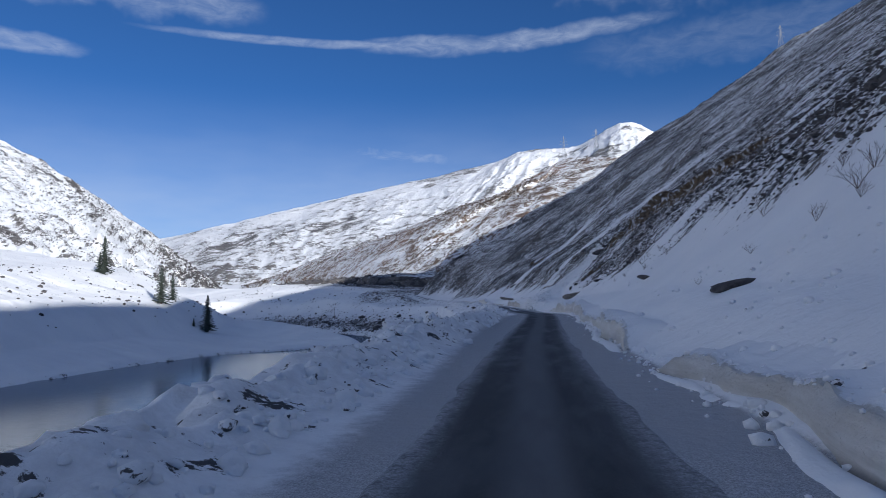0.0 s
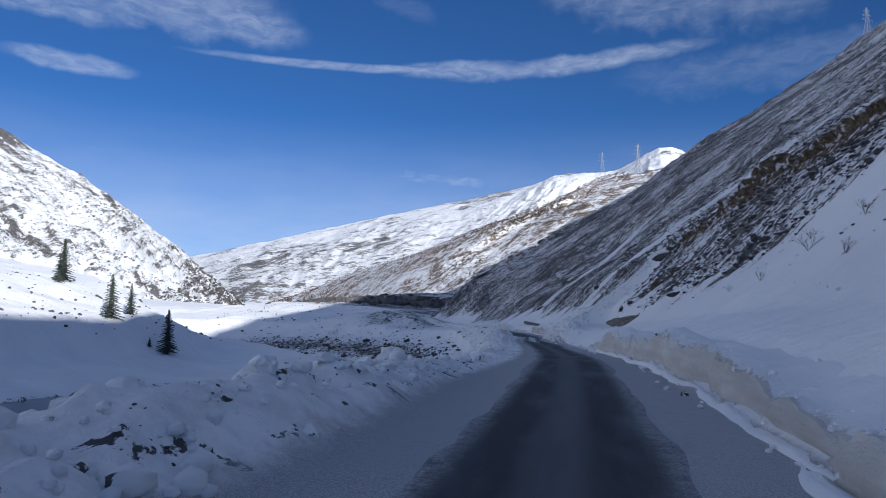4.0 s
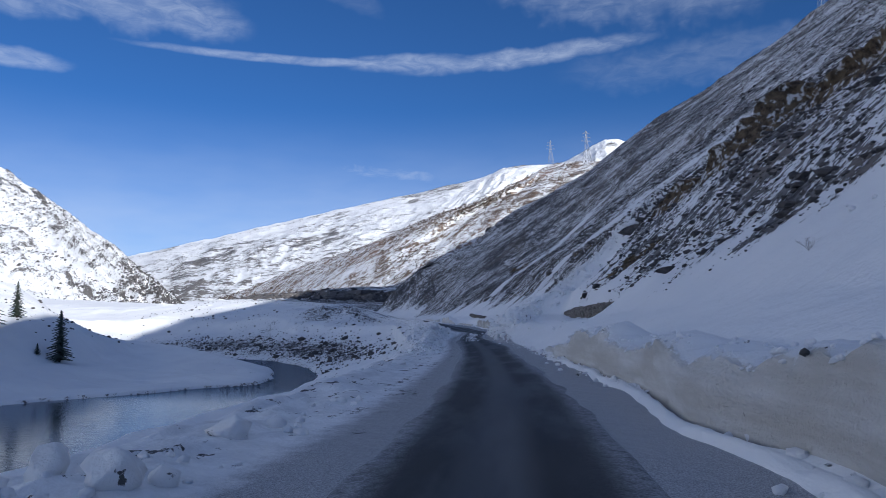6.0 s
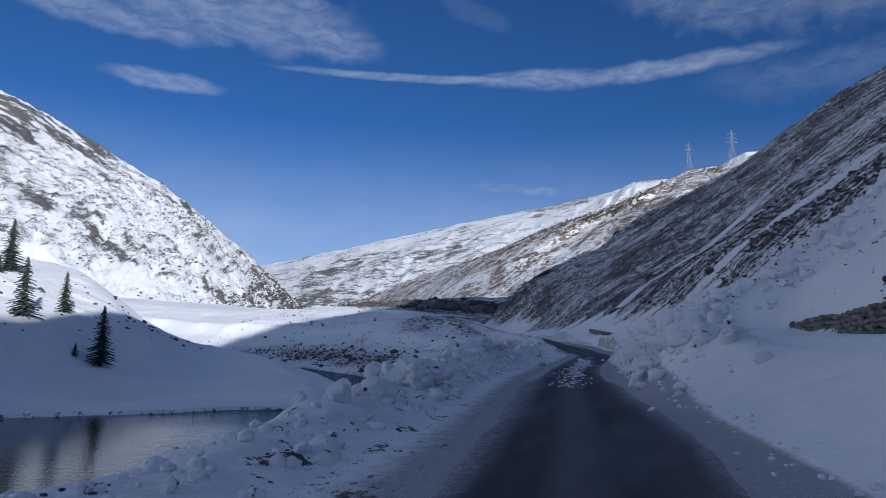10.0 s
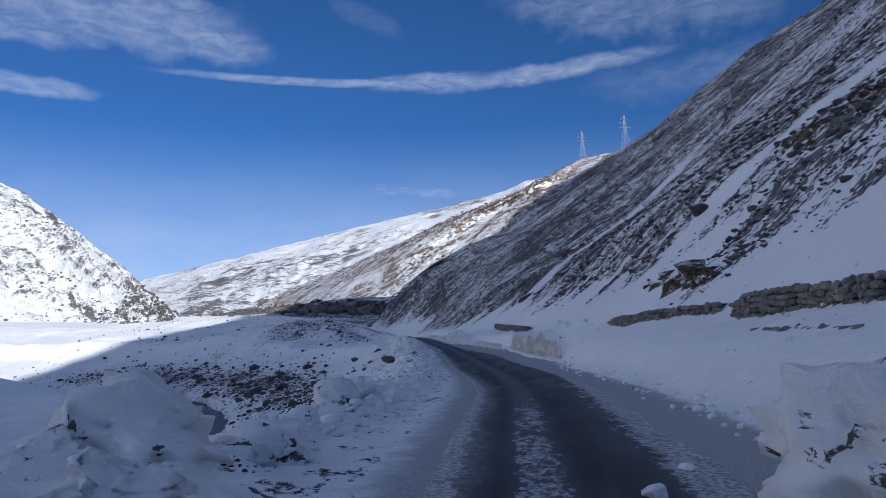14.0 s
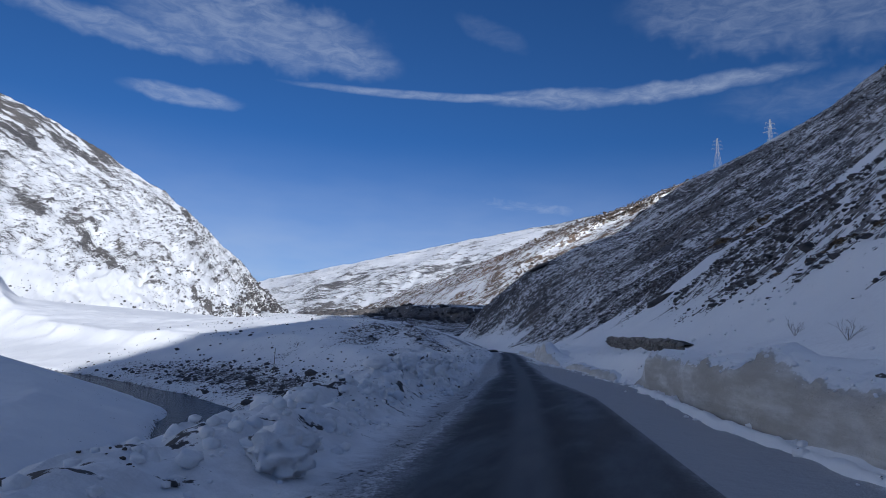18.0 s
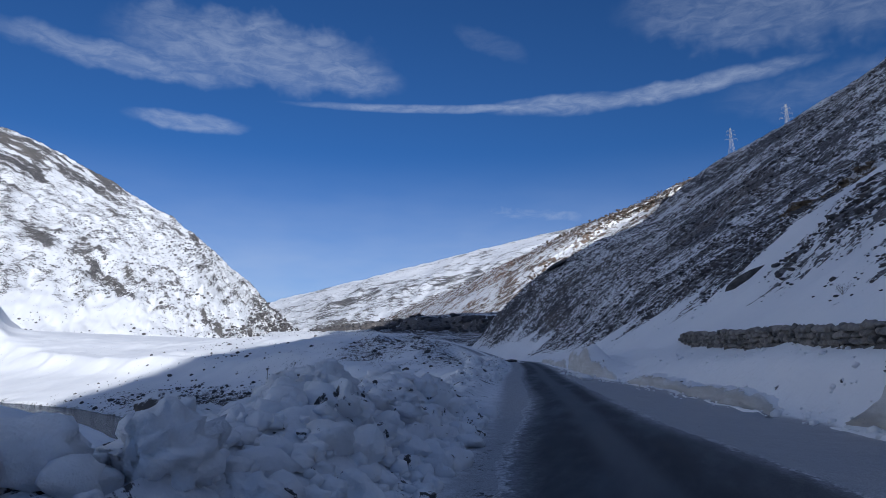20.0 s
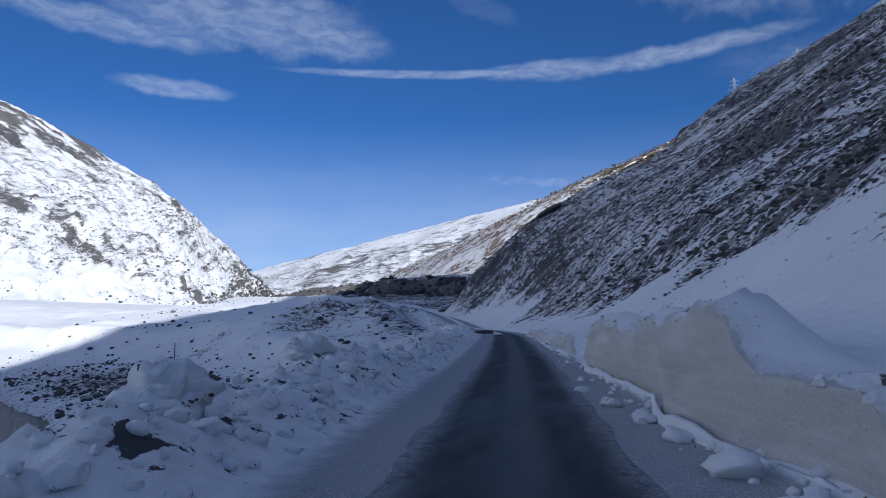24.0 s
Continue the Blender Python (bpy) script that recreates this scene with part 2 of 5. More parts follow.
def asphalt_material():
    m, n = material("asphalt")
    p = place(n)
    lat = attribute(n, "lat")
    grit, patch = n.noise(p, 60.0, 3.0, 0.7), n.noise(n.scaled(p, 1.2, 0.25, 1), 1.0, 6.0, 0.6)
    wander = n.math("ADD", lat, n.math("MULTIPLY", n.math("SUBTRACT", n.noise(p, 0.35, 4.0), 0.5), 0.9))
    rim = n.math("ADD", attribute(n, "rim"), n.math("MULTIPLY", n.math("SUBTRACT", n.noise(n.scaled(p, 2.0, 0.3, 1), 1.4, 7.0, 0.72), 0.5), 0.6))
    frost = n.math("MULTIPLY", n.ramp(rim, 0.75, 0.05), n.ramp(n.noise(p, 6.0, 6.0, 0.75), 0.22, 0.6))
    mid = n.math("MULTIPLY", n.ramp(n.math("ABSOLUTE", lat), 0.5, 0.1), n.ramp(patch, 0.3, 0.6))
    c = n.mix(n.ramp(grit, 0.35, 0.7), (0.018, 0.019, 0.022, 1), (0.046, 0.047, 0.051, 1))
    c = n.mix(n.math("MULTIPLY", n.ramp(patch, 0.5, 0.75), 0.35), c, (0.10, 0.10, 0.105, 1))
    c = n.mix(n.math("MULTIPLY", mid, 0.62), c, (0.16, 0.165, 0.175, 1))
    rime = n.mix(n.ramp(n.noise(p, 30.0, 6.0, 0.8), 0.35, 0.68), (0.2, 0.2, 0.21, 1), (0.54, 0.55, 0.57, 1))
    c = n.mix(n.math("MULTIPLY", n.ramp(wander, 0.5, 1.3), 0.12), c, rime)
    c = n.mix(n.math("MULTIPLY", frost, 0.9), c, rime)
    icy = attribute(n, "icy")
    mottle = n.math("ADD", n.math("MULTIPLY", n.noise(n.scaled(p, 2.6, 1.5, 1), 1.0, 7.0, 0.7), 0.5), n.math("MULTIPLY", n.noise(n.scaled(p, 8.0, 5.0, 1), 1.0, 5.0, 0.7), 0.5))
    iv = n.math("ADD", icy, n.math("MULTIPLY", n.math("SUBTRACT", mottle, 0.5), 1.7))
    trodden = n.mix(n.ramp(n.noise(p, 14.0, 5.0, 0.75), 0.38, 0.6), (0.17, 0.17, 0.175, 1), (0.68, 0.685, 0.7, 1))
    c = n.mix(n.math("MULTIPLY", n.ramp(iv, 0.5, 0.62), 0.85), c, trodden)
    finish(n, c, n.ramp(patch, 0.3, 0.7, 0.55, 0.85), grit, 0.004, spec=0.35)
    return m


ASPHALT = asphalt_material()


def plain(name, a, b, scale, rough=0.8, depth=0.02, metal=0.0, detail=5.0):
    m, n = material(name)
    p = place(n)
    g, q = n.noise(p, scale, detail, 0.65), n.noise(p, scale * 0.15, 3.0)
    tint = n.add("ShaderNodeObjectInfo").outputs["Random"]
    v = n.math("ADD", n.math("MULTIPLY", g, 0.6), n.math("ADD", n.math("MULTIPLY", q, 0.25), n.math("MULTIPLY", tint, 0.15)))
    finish(n, n.mix(n.ramp(v, 0.3, 0.7), a, b), rough, g, depth, metal)
    return m


DARK_ROCK = plain("dark_rock", (0.022, 0.022, 0.026, 1), (0.12, 0.112, 0.11, 1), 2.5, 0.85, 0.06)
SOIL = plain("dark_soil", (0.04, 0.036, 0.033, 1), (0.15, 0.135, 0.12, 1), 9.0, 0.95, 0.05)
STONE = plain("wall_stone", (0.09, 0.085, 0.08, 1), (0.31, 0.285, 0.255, 1), 6.0, 0.85, 0.03)
MORTAR = plain("wall_joint", (0.03, 0.03, 0.03, 1), (0.07, 0.065, 0.06, 1), 6.0, 0.95, 0.02)
STEEL = plain("galvanised_steel", (0.20, 0.21, 0.23, 1), (0.34, 0.35, 0.37, 1), 1.0, 0.6, 0.0, 0.2)
BARK = plain("bark", (0.045, 0.035, 0.028, 1), (0.12, 0.095, 0.075, 1), 8.0, 0.9, 0.02)
TWIG = plain("twig", (0.07, 0.05, 0.04, 1), (0.17, 0.13, 0.10, 1), 8.0, 0.9, 0.005)
NEEDLES = plain("spruce_needles", (0.02, 0.03, 0.022, 1), (0.10, 0.12, 0.10, 1), 3.0, 0.8, 0.03)
WEATHERED = plain("weathered_wood", (0.09, 0.075, 0.06, 1), (0.2, 0.17, 0.14, 1), 6.0, 0.9, 0.01)


def scarp_material():
    """Bare crumbling earth with snow caught on its ledges."""
    m, n = material("crumbling_earth")
    p = place(n)
    clump, grit, dust = n.noise(p, 2.2, 7.0, 0.68), n.noise(p, 12.0, 5.0, 0.7), n.noise(p, 1.3, 8.0, 0.72)
    c = n.mix(n.ramp(clump, 0.32, 0.66), (0.05, 0.04, 0.033, 1), (0.24, 0.18, 0.12, 1))
    c = n.mix(n.math("MULTIPLY", n.ramp(grit, 0.5, 0.7), 0.6), c, (0.13, 0.12, 0.115, 1))
    c = n.mix(n.ramp(dust, 0.52, 0.58), c, (0.8, 0.81, 0.83, 1))
    finish(n, c, 0.95, n.math("ADD", n.math("MULTIPLY", clump, 0.7), n.math("MULTIPLY", grit, 0.3)), 0.5, spec=0.1)
    return m


SCARP = scarp_material()


def cut_material():
    """The shovelled face of a snow bank: white on top, tan and grey layers down its face."""
    m, n = material("cut_snow")
    p = place(n)
    face = attribute(n, "face")
    bands = n.noise(n.scaled(p, 0.35, 0.16, 3.2), 1.0, 6.0, 0.6, 0.4)
    blot = n.noise(n.scaled(p, 1.0, 0.3, 1.6), 1.1, 6.0, 0.65)
    grit = n.noise(p, 12.0, 5.0, 0.7)
    soil = n.math("ADD", n.math("MULTIPLY", bands, 0.55), n.math("MULTIPLY", blot, 0.45))
    tan = n.mix(n.ramp(soil, 0.36, 0.62), (0.85, 0.84, 0.82, 1), (0.70, 0.68, 0.635, 1))
    brown = attribute(n, "soil")
    tan = n.mix(n.math("MULTIPLY", brown, n.ramp(blot, 0.25, 0.6)), tan, (0.30, 0.27, 0.225, 1))
    fv = n.math("ADD", face, n.math("MULTIPLY", n.math("SUBTRACT", n.noise(p, 3.0, 6.0, 0.7), 0.5), 1.3))
    c = n.mix(n.ramp(fv, 0.42, 0.6), n.mix(n.ramp(n.noise(p, 0.09, 4.0), 0.3, 0.7), SNOW_A, SNOW_B), tan)
    # dark line of the undercut: its shade painted along the foot of the face
    undercut_shade = n.ramp(n.math("ADD", attribute(n, "share"), n.math("MULTIPLY", n.math("SUBTRACT", blot, 0.5), 0.25)), 0.16, 0.02)
    c = n.mix(n.math("MULTIPLY", undercut_shade, 0.7), c, (0.17, 0.15, 0.125, 1))
    c = n.mix(n.math("MULTIPLY", n.ramp(grit, 0.62, 0.75), n.math("MULTIPLY", face, 0.6)), c, (0.15, 0.13, 0.11, 1))
    rough = n.math("ADD", n.math("MULTIPLY", blot, 0.7), n.math("MULTIPLY", grit, 0.3))
    finish(n, c, 0.85, n.math("MULTIPLY", rough, n.math("ADD", n.math("MULTIPLY", face, 0.8), 0.2)), 0.25, spec=0.2)
    return m


CUT = cut_material()


def water_material():
    m, n = material("river_water")
    p = place(n)
    rip = n.noise(n.scaled(p, 0.55, 1.5, 1, 0.5), 1.3, 5.0, 0.6)
    fast = n.noise(n.scaled(p, 1.0, 2.4, 1, 0.6), 0.8, 5.0, 0.62)
    flow = attribute(n, "flow")
    h = n.math("ADD", n.math("MULTIPLY", rip, 0.022), n.math("MULTIPLY", n.math("MULTIPLY", fast, flow), 0.22))
    bump = n.add("ShaderNodeBump", ins={"Height": h, "Distance": 1.0, "Strength": 1.0}).outputs[0]
    shine = n.add("ShaderNodeFresnel", ins={"IOR": 1.33, "Normal": bump}).outputs[0]
    shine = n.math("MULTIPLY", n.math("MULTIPLY", shine, 0.95), n.math("SUBTRACT", 1.0, n.math("MULTIPLY", flow, 0.45)), clamp=True)
    c = n.mix(n.ramp(rip, 0.4, 0.7), (0.014, 0.022, 0.034, 1), (0.026, 0.038, 0.054, 1))
    c = n.mix(n.math("MULTIPLY", flow, n.ramp(fast, 0.56, 0.66)), c, (0.17, 0.2, 0.24, 1))
    body = n.add("ShaderNodeBsdfDiffuse", ins={"Color": c, "Normal": bump}).outputs[0]
    gloss = n.add("ShaderNodeBsdfGlossy", ins={"Color": (0.9, 0.95, 1.0, 1), "Roughness": 0.05, "Normal": bump}).outputs[0]
    both = n.add("ShaderNodeMixShader", ins={"Fac": shine})
    n.feed(both.inputs[1], body)
    n.feed(both.inputs[2], gloss)
    n.feed(n.add("ShaderNodeOutputMaterial").inputs[0], both.outputs[0])
    return m


WATER = water_material()

# ---------------------------------------------------------------- shape of the land


def curve(points):
    """A smooth curve through a few (place, value) pairs."""
    xs, ys = np.array([p[0] for p in points], float), np.array([p[1] for p in points], float)
    slope = np.gradient(ys, xs)

    def f(x):
        x = np.clip(np.asarray(x, float), xs[0], xs[-1])
        k = np.clip(np.searchsorted(xs, x) - 1, 0, len(xs) - 2)
        h = xs[k + 1] - xs[k]
        s = (x - xs[k]) / h
        return (ys[k] * (1 + 2 * s) * (1 - s) ** 2 + ys[k + 1] * s * s * (3 - 2 * s)
                + h * (slope[k] * s * (1 - s) ** 2 - slope[k + 1] * s * s * (1 - s)))
    return f


def line(points):
    xs, ys = [p[0] for p in points], [p[1] for p in points]
    return lambda x: np.interp(x, xs, ys)


def step(a, b, x):
    s = np.clip((np.asarray(x, float) - a) / (b - a), 0, 1)
    return s * s * (3 - 2 * s)


def lattice(i, j, seed):
    h = (i.astype(np.int64) * 374761393 + j.astype(np.int64) * 668265263 + seed * 974634541) & 0xFFFFFFFF
    h = ((h ^ (h >> 13)) * 1274126177) & 0xFFFFFFFF
    return ((h ^ (h >> 16)) & 0xFFFF) / 65535.0


def smooth_noise(x, y, seed=0):
    x, y = np.asarray(x, float), np.asarray(y, float)
    i, j = np.floor(x), np.floor(y)
    a, b = x - i, y - j
    a, b = a * a * (3 - 2 * a), b * b * (3 - 2 * b)
    low = lattice(i, j, seed) * (1 - a) + lattice(i + 1, j, seed) * a
    high = lattice(i, j + 1, seed) * (1 - a) + lattice(i + 1, j + 1, seed) * a
    return low * (1 - b) + high * b


def fbm(x, y, octaves=4, seed=0, gain=0.5):
    """Layered noise between about -1 and 1."""
    total, size, whole = 0.0, 1.0, 0.0
    for n in range(octaves):
        total = total + size * (2 * smooth_noise(x * 2 ** n + 17.3 * n, y * 2 ** n + 9.1 * n, seed + n) - 1)
        whole, size = whole + size, size * gain
    return total / whole * 1.6


road_x = curve([(-90, 1.5), (-30, 0.4), (0, 0), (27, -0.5), (46, -0.45), (56, -0.5), (71, -0.95), (80, -1.6), (97, -3.2), (113, -5.3),
                (132, -6.8), (147, -8.0), (156, -9.4), (164, -11), (179, -14.2), (195, -17.9), (208, -21.2), (225, -25.2), (240, -29),
                (270, -37.5), (300, -50), (320, -63), (340, -82), (380, -130), (420, -180)])
road_z = curve([(-90, 0), (0, 0), (15, -0.06), (34, -0.02), (47, 0.08), (65, 0.18), (78, 0), (92, -0.18), (114, -0.12), (133, -0.1), (150, -0.24),
                (162, -0.28), (178, -0.05), (195, 0.2), (204, 0.36), (220, 0.6), (245, 0.95), (300, 1.6), (420, 2.5)])
right_slope = line([(0, 0), (2.6, 0), (3.4, 0.3), (5, 1.25), (7, 2.1), (9, 3.6), (12, 6), (14.5, 8.8), (17.5, 12), (30, 21.5), (60, 43),
                    (100, 72), (140, 100), (180, 124), (300, 150), (700, 190), (3000, 220)])
bank_foot = line([(-90, 2.9), (95, 2.9), (110, 2.6), (130, 3.4), (158, 3.8), (165, 4.6), (186, 4.8), (194, 4.2), (203, 3.6), (206, 2.9), (210, 2.45), (222, 2.3), (300, 2.6)])
bank_high = line([(-90, 0.8), (0, 0.5), (7, 0.5), (13, 0.45), (16, 0.15), (20, 0.2), (23, 0.75), (32, 0.75), (38, 0.45), (48, 0.45), (55, 0.8), (60, 0.95), (75, 1.1), (82, 0.95), (87, 0.4), (95, 0.25),
                  (104, 0.2), (160, 0.2), (164.4, 0.3), (166.6, 1.3), (184, 1.25), (188, 0.35), (200, 0.38), (203.5, 0.25), (206, 0.5), (208.5, 0.95), (211, 1.35), (220, 1.5), (225, 0.7), (240, 0.5), (300, 0.5)])
left_near = line([(-3000, -10.5), (-60, -10.8), (-42, -10.5), (-30, -9.9), (-20, -7.7), (-12, -4.2), (-8, -1.9), (-6, -0.75), (-5, -0.25), (-4.2, 0), (0, 0)])
left_far = line([(-3000, -5), (-200, -5), (-110, -4.5), (-60, -3.6), (-30, -2.6), (-12, -1.3), (-8, -0.8), (-6, -0.4), (-5, -0.1), (-4.2, 0), (0, 0)])
berm_high = line([(-90, 0.4), (0, 0.35), (8, 0.45), (20, 0.65), (35, 0.85), (46, 0.55), (55, 0.4), (66, 0.05), (92, 0.05), (98, 0.2), (104, 0.42), (116, 0.75), (128, 0.7), (134, 0.3), (150, 0.2), (158, 0.26), (165, 0.42),
                  (176, 0.55), (180, 0.62), (185.5, 0.75), (188.5, 0.3), (194, 0.3), (202, 0.42), (215, 0.55), (260, 0.45)])
west_side = line([(-3000, 60), (-600, 52), (-330, 40), (-220, 25), (-150, 13), (-125, 5.5), (-111, 2.2), (-106.5, -1.5), (-102, -6.2), (-95, -7.6), (-80, -9.4), (0, -9.4)])
valley_rise = line([(-90, 0), (300, 0), (335, 4), (400, 10), (440, 12), (500, 8), (700, 10), (1200, 18), (4500, 60)])
scree_edge = line([(-90, 18), (0, 17), (25, 15.5), (60, 13), (80, 11), (92, 9.5), (112, 10), (125, 13), (140, 11), (155, 10), (172, 10.5), (190, 10), (205, 12), (225, 9), (250, 7), (300, 6), (340, 5)])
RIVER = [(-58, -90, 17), (-60, 40, 18), (-62, 90, 19), (-63, 125, 20), (-61, 146, 18), (-53, 166, 11), (-47, 181, 5), (-51, 197, 4.5), (-61, 222, 5),
         (-81, 249, 6), (-111, 271, 6), (-166, 299, 7), (-280, 335, 8), (-520, 420, 8)]
WATER_Z = -10.5


wall_line = line([(100, 8.0), (107, 7.9), (122, 8.9), (125, 9.3)])


def river_gap(x, y):
    """Distance outside the river's edge; negative over the water."""
    best = np.full(np.shape(x), 1e9)
    for (ax, ay, ar), (bx, by, br) in zip(RIVER, RIVER[1:]):
        dx, dy = bx - ax, by - ay
        s = np.clip(((x - ax) * dx + (y - ay) * dy) / (dx * dx + dy * dy), 0, 1)
        best = np.minimum(best, np.hypot(x - ax - s * dx, y - ay - s * dy) - (ar + s * (br - ar)))
    return best


def terrace(x, y):
    """The steep edge of the terrace across the stony field: its added height, and how bare its face is."""
    dx, dy = x + 60, y - 366
    along, past = -0.83 * dx + 0.558 * dy, 0.558 * dx + 0.83 * dy
    past = past + 3.0 * fbm(along * 0.06, 0 * along, 3, 85) + 0.8 * fbm(along * 0.3, 0 * along, 2, 86)
    high = np.interp(along, [-30, 0, 30, 90, 150, 200], [0.0, 4.4, 3.6, 2.2, 1.0, 0.0]) * (1 + 0.3 * fbm(along * 0.09, 0 * along, 3, 87))
    rise = step(-3.5, 1.0, past) * (1 - step(25, 60, past))
    return high * rise, step(-6.0, -3.0, past) * (1 - step(1.5, 5.0, past)) * step(0.3, 2.0, high)


def avalanche(x, y):
    """The slide's tongue of broken snow beside the road."""
    u = x - road_x(y)
    reach = 5.2 + 17 * step(121.5, 124.5, y)
    core = step(103, 112, y) * (1 - step(125, 132, y)) * step(1.4, 3.2, u) * (1 - step(reach * 0.72, reach, u))
    return core * (0.9 + 0.5 * smooth_noise(x * 0.7, y * 0.7, 5))


def land(x, y):
    """Height of the ground, and how much rock and gravel shows."""
    x, y = np.asarray(x, float), np.asarray(y, float)
    u = x - road_x(y)
    base = road_z(y) + valley_rise(y)
    # right-hand side
    foot, high = bank_foot(y), bank_high(y)
    lift = u - foot + 2.9 + np.clip(foot - 3.2, 0, 2) * step(-0.2, 1.4, u - foot)
    z_right = right_slope(np.maximum(lift, 0))
    z_right = np.maximum(z_right, high * step(0.25, 0.75, u - foot) * (1 - step(30, 60, u)))
    ease = step(185, 212, y) * (1 - step(245, 275, y)) * (1 - step(30, 70, u)) + step(288, 325, y) * (1 - step(70, 110, u))
    z_right = z_right * (1 - (0.2 - 0.09 * step(255, 275, y)) * ease)
    z_right = z_right + 4.0 * step(3, 11, u) * (1 - step(20, 45, u)) * step(292, 326, y)
    end = np.interp(u, [40, 62, 80, 100, 140, 300], [323.5, 326.5, 317, 306, 292, 235])
    z_right = z_right + 0.8 * fbm(u * 0.09, y * 0.06, 4, 11) * step(12, 40, u) * (1 + 1.5 * step(60, 160, u))
    bench = np.interp(y, [94, 98, 104, 113, 122, 126], [9.0, 1.7, 1.65, 1.7, 1.95, 9.0])
    z_right = np.minimum(z_right, bench + np.maximum(0, u - wall_line(y) - 0.15) * 3.0)
    gully = fbm(y * 0.16 + u * 0.02, u * 0.012, 3, 21)
    z_right = z_right + gully * 0.25 * step(14, 35, u)
    fall = np.maximum(0, y - end) * 0.85
    z_right = np.maximum(z_right - fall, np.minimum(z_right, 0.1 + 0.03 * np.maximum(u, 0)))
    z_right = z_right + avalanche(x, y) * 1.25
    # unseen ridge top raised to stretch its shadow over the stony field
    z_right = z_right + 17 * step(120, 172, u) * step(-104, -84, y) * (1 - step(110, 160, y))
    # left-hand side
    far = step(165, 255, y)
    z_left = left_near(u) * (1 - far) + left_far(u) * far
    berm = step(-2.3, -3.9, u) * (1 - step(-4.6, -6.8, u))
    z_left = z_left + berm * berm_high(y) * (1 + 0.45 * fbm(x * 0.9, y * 0.6, 3, 31) + 0.3 * fbm(y * 0.14, 0 * y, 2, 33) + 0.4 * (0.4 - np.abs(fbm(x * 1.5, y * 1.3, 3, 35))))
    turn = np.clip(-110 - x, 0, 400) * 0.8
    edge = np.exp(-((u + 5.3 + 0.5 * fbm(y * 0.2, 0 * y, 2, 36)) / 0.55) ** 2) * step(60, 66, y) * (1 - step(94, 100, y))
    z_left = z_left + 0.4 * edge * np.clip(0.25 + fbm(y * 0.55, 0 * y + 2, 3, 37), 0, 1)
    z_left = z_left - 0.45 * step(-4.2, -5.4, u) * step(58, 66, y) * (1 - step(96, 106, y))
    west = step(-72, -96, x) * (1 - step(0, 38, y - 199 - turn))
    z_left = z_left * (1 - west) + (west_side(x) - base) * west
    z_left = z_left + 1.8 * np.exp(-((x + 105) ** 2 + (y - 345) ** 2) / 3600)
    moraine = np.exp(-((x + 78) / 26) ** 2 - ((y - 318) / 24) ** 2) * step(-5, -14, u)
    z_left = z_left + 4.2 * moraine * (1 + 0.25 * fbm(x * 0.12, y * 0.12, 3, 46))
    z_left = z_left + 0.9 * fbm(x * 0.045, y * 0.045, 4, 45) * step(215, 260, y) * step(-8, -25, u)
    far_west = step(-230, -420, x) * step(228, 285, y)
    z_left = z_left + far_west * (12 + 0.05 * np.maximum(0, -420 - x))
    rough = step(-7, -16, u)
    bumps = 0.5 * fbm(x * 0.09, y * 0.09, 4, 41) + 0.22 * fbm(x * 0.5, y * 0.5, 3, 43) * step(160, 200, y) * (1 - west)
    z_left = z_left + bumps * rough
    z = base + np.where(u > 0, z_right, z_left)
    z = z + 0.05 * fbm(x * 0.9, y * 0.9, 3, 51) * step(2.8, 4.2, np.abs(u))
    crisp = 0.55 - np.abs(fbm(x * 1.1, y * 0.9, 3, 55))
    crust = np.abs(fbm(x * 2.6, y * 2.0, 3, 58))
    z = z - 0.11 * crust * step(-2.9, -3.8, u) * (1 - step(-8, -11, u)) * step(0.3, 0.6, smooth_noise(x * 0.35, y * 0.3, 59))
    z = z + 0.3 * crisp * step(-2.6, -3.6, u) * (1 - step(-8, -11, u)) * (0.4 + 0.6 * smooth_noise(x * 0.2, y * 0.2, 57))
    z = z + 0.16 * fbm(x * 0.28, y * 0.28, 3, 53) * step(4.0, 8.0, np.abs(u))
    gap = river_gap(x, y) + 0.8 * fbm(x * 0.12, y * 0.12, 3, 61)
    bed = WATER_Z - 0.9
    shore = WATER_Z + 0.5 + np.maximum(gap, 0) * 0.3 + np.maximum(gap - 22, 0) ** 2 * 0.05
    z = np.where(u < -9, np.minimum(z, shore), z)
    z = np.where(gap < 12, bed + (np.maximum(z, WATER_Z + 0.55) - bed) * step(-1.2, 0.9, gap), z)
    shelf, bare = terrace(x, y)
    z = z + shelf
    # cover
    snowline = scree_edge(y) + 3.2 * fbm(y * 0.11, u * 0.05, 3, 71) + 1.5 * fbm(y * 0.6, u * 0.2, 2, 73)
    streaks = fbm(y * 0.5 + u * 0.06, u * 0.07, 5, 75, 0.62)
    blotch = fbm(y * 0.22, u * 0.2, 4, 78) * 0.16 + fbm(y * 0.07, u * 0.03, 3, 79) * 0.12
    rock = 0.525 * step(-1.5, 3.0, u - snowline) + (0.10 * streaks + blotch) * step(0, 6, u - snowline)
    tongue = np.exp(-((y - 214 - (u - 13) * 0.85) / 2.4) ** 2) + np.exp(-((y - 168.7 + 0.06 * (u - 12)) / 1.2) ** 2) + np.exp(-((y - 72 - (u - 12) * 0.1) / 2.2) ** 2) * 0.5
    rock = rock - 0.85 * tongue * step(8, 11, u) * (1 - step(34, 62, u))
    field = step(168, 215, y) * step(-9, -22, u) * (1 - west) * (1 - step(420, 600, y))
    stony = np.exp(-(gap - 9) ** 2 / 90) * step(195, 215, y) * (1 - step(300, 330, y)) * (u > river_side(y))
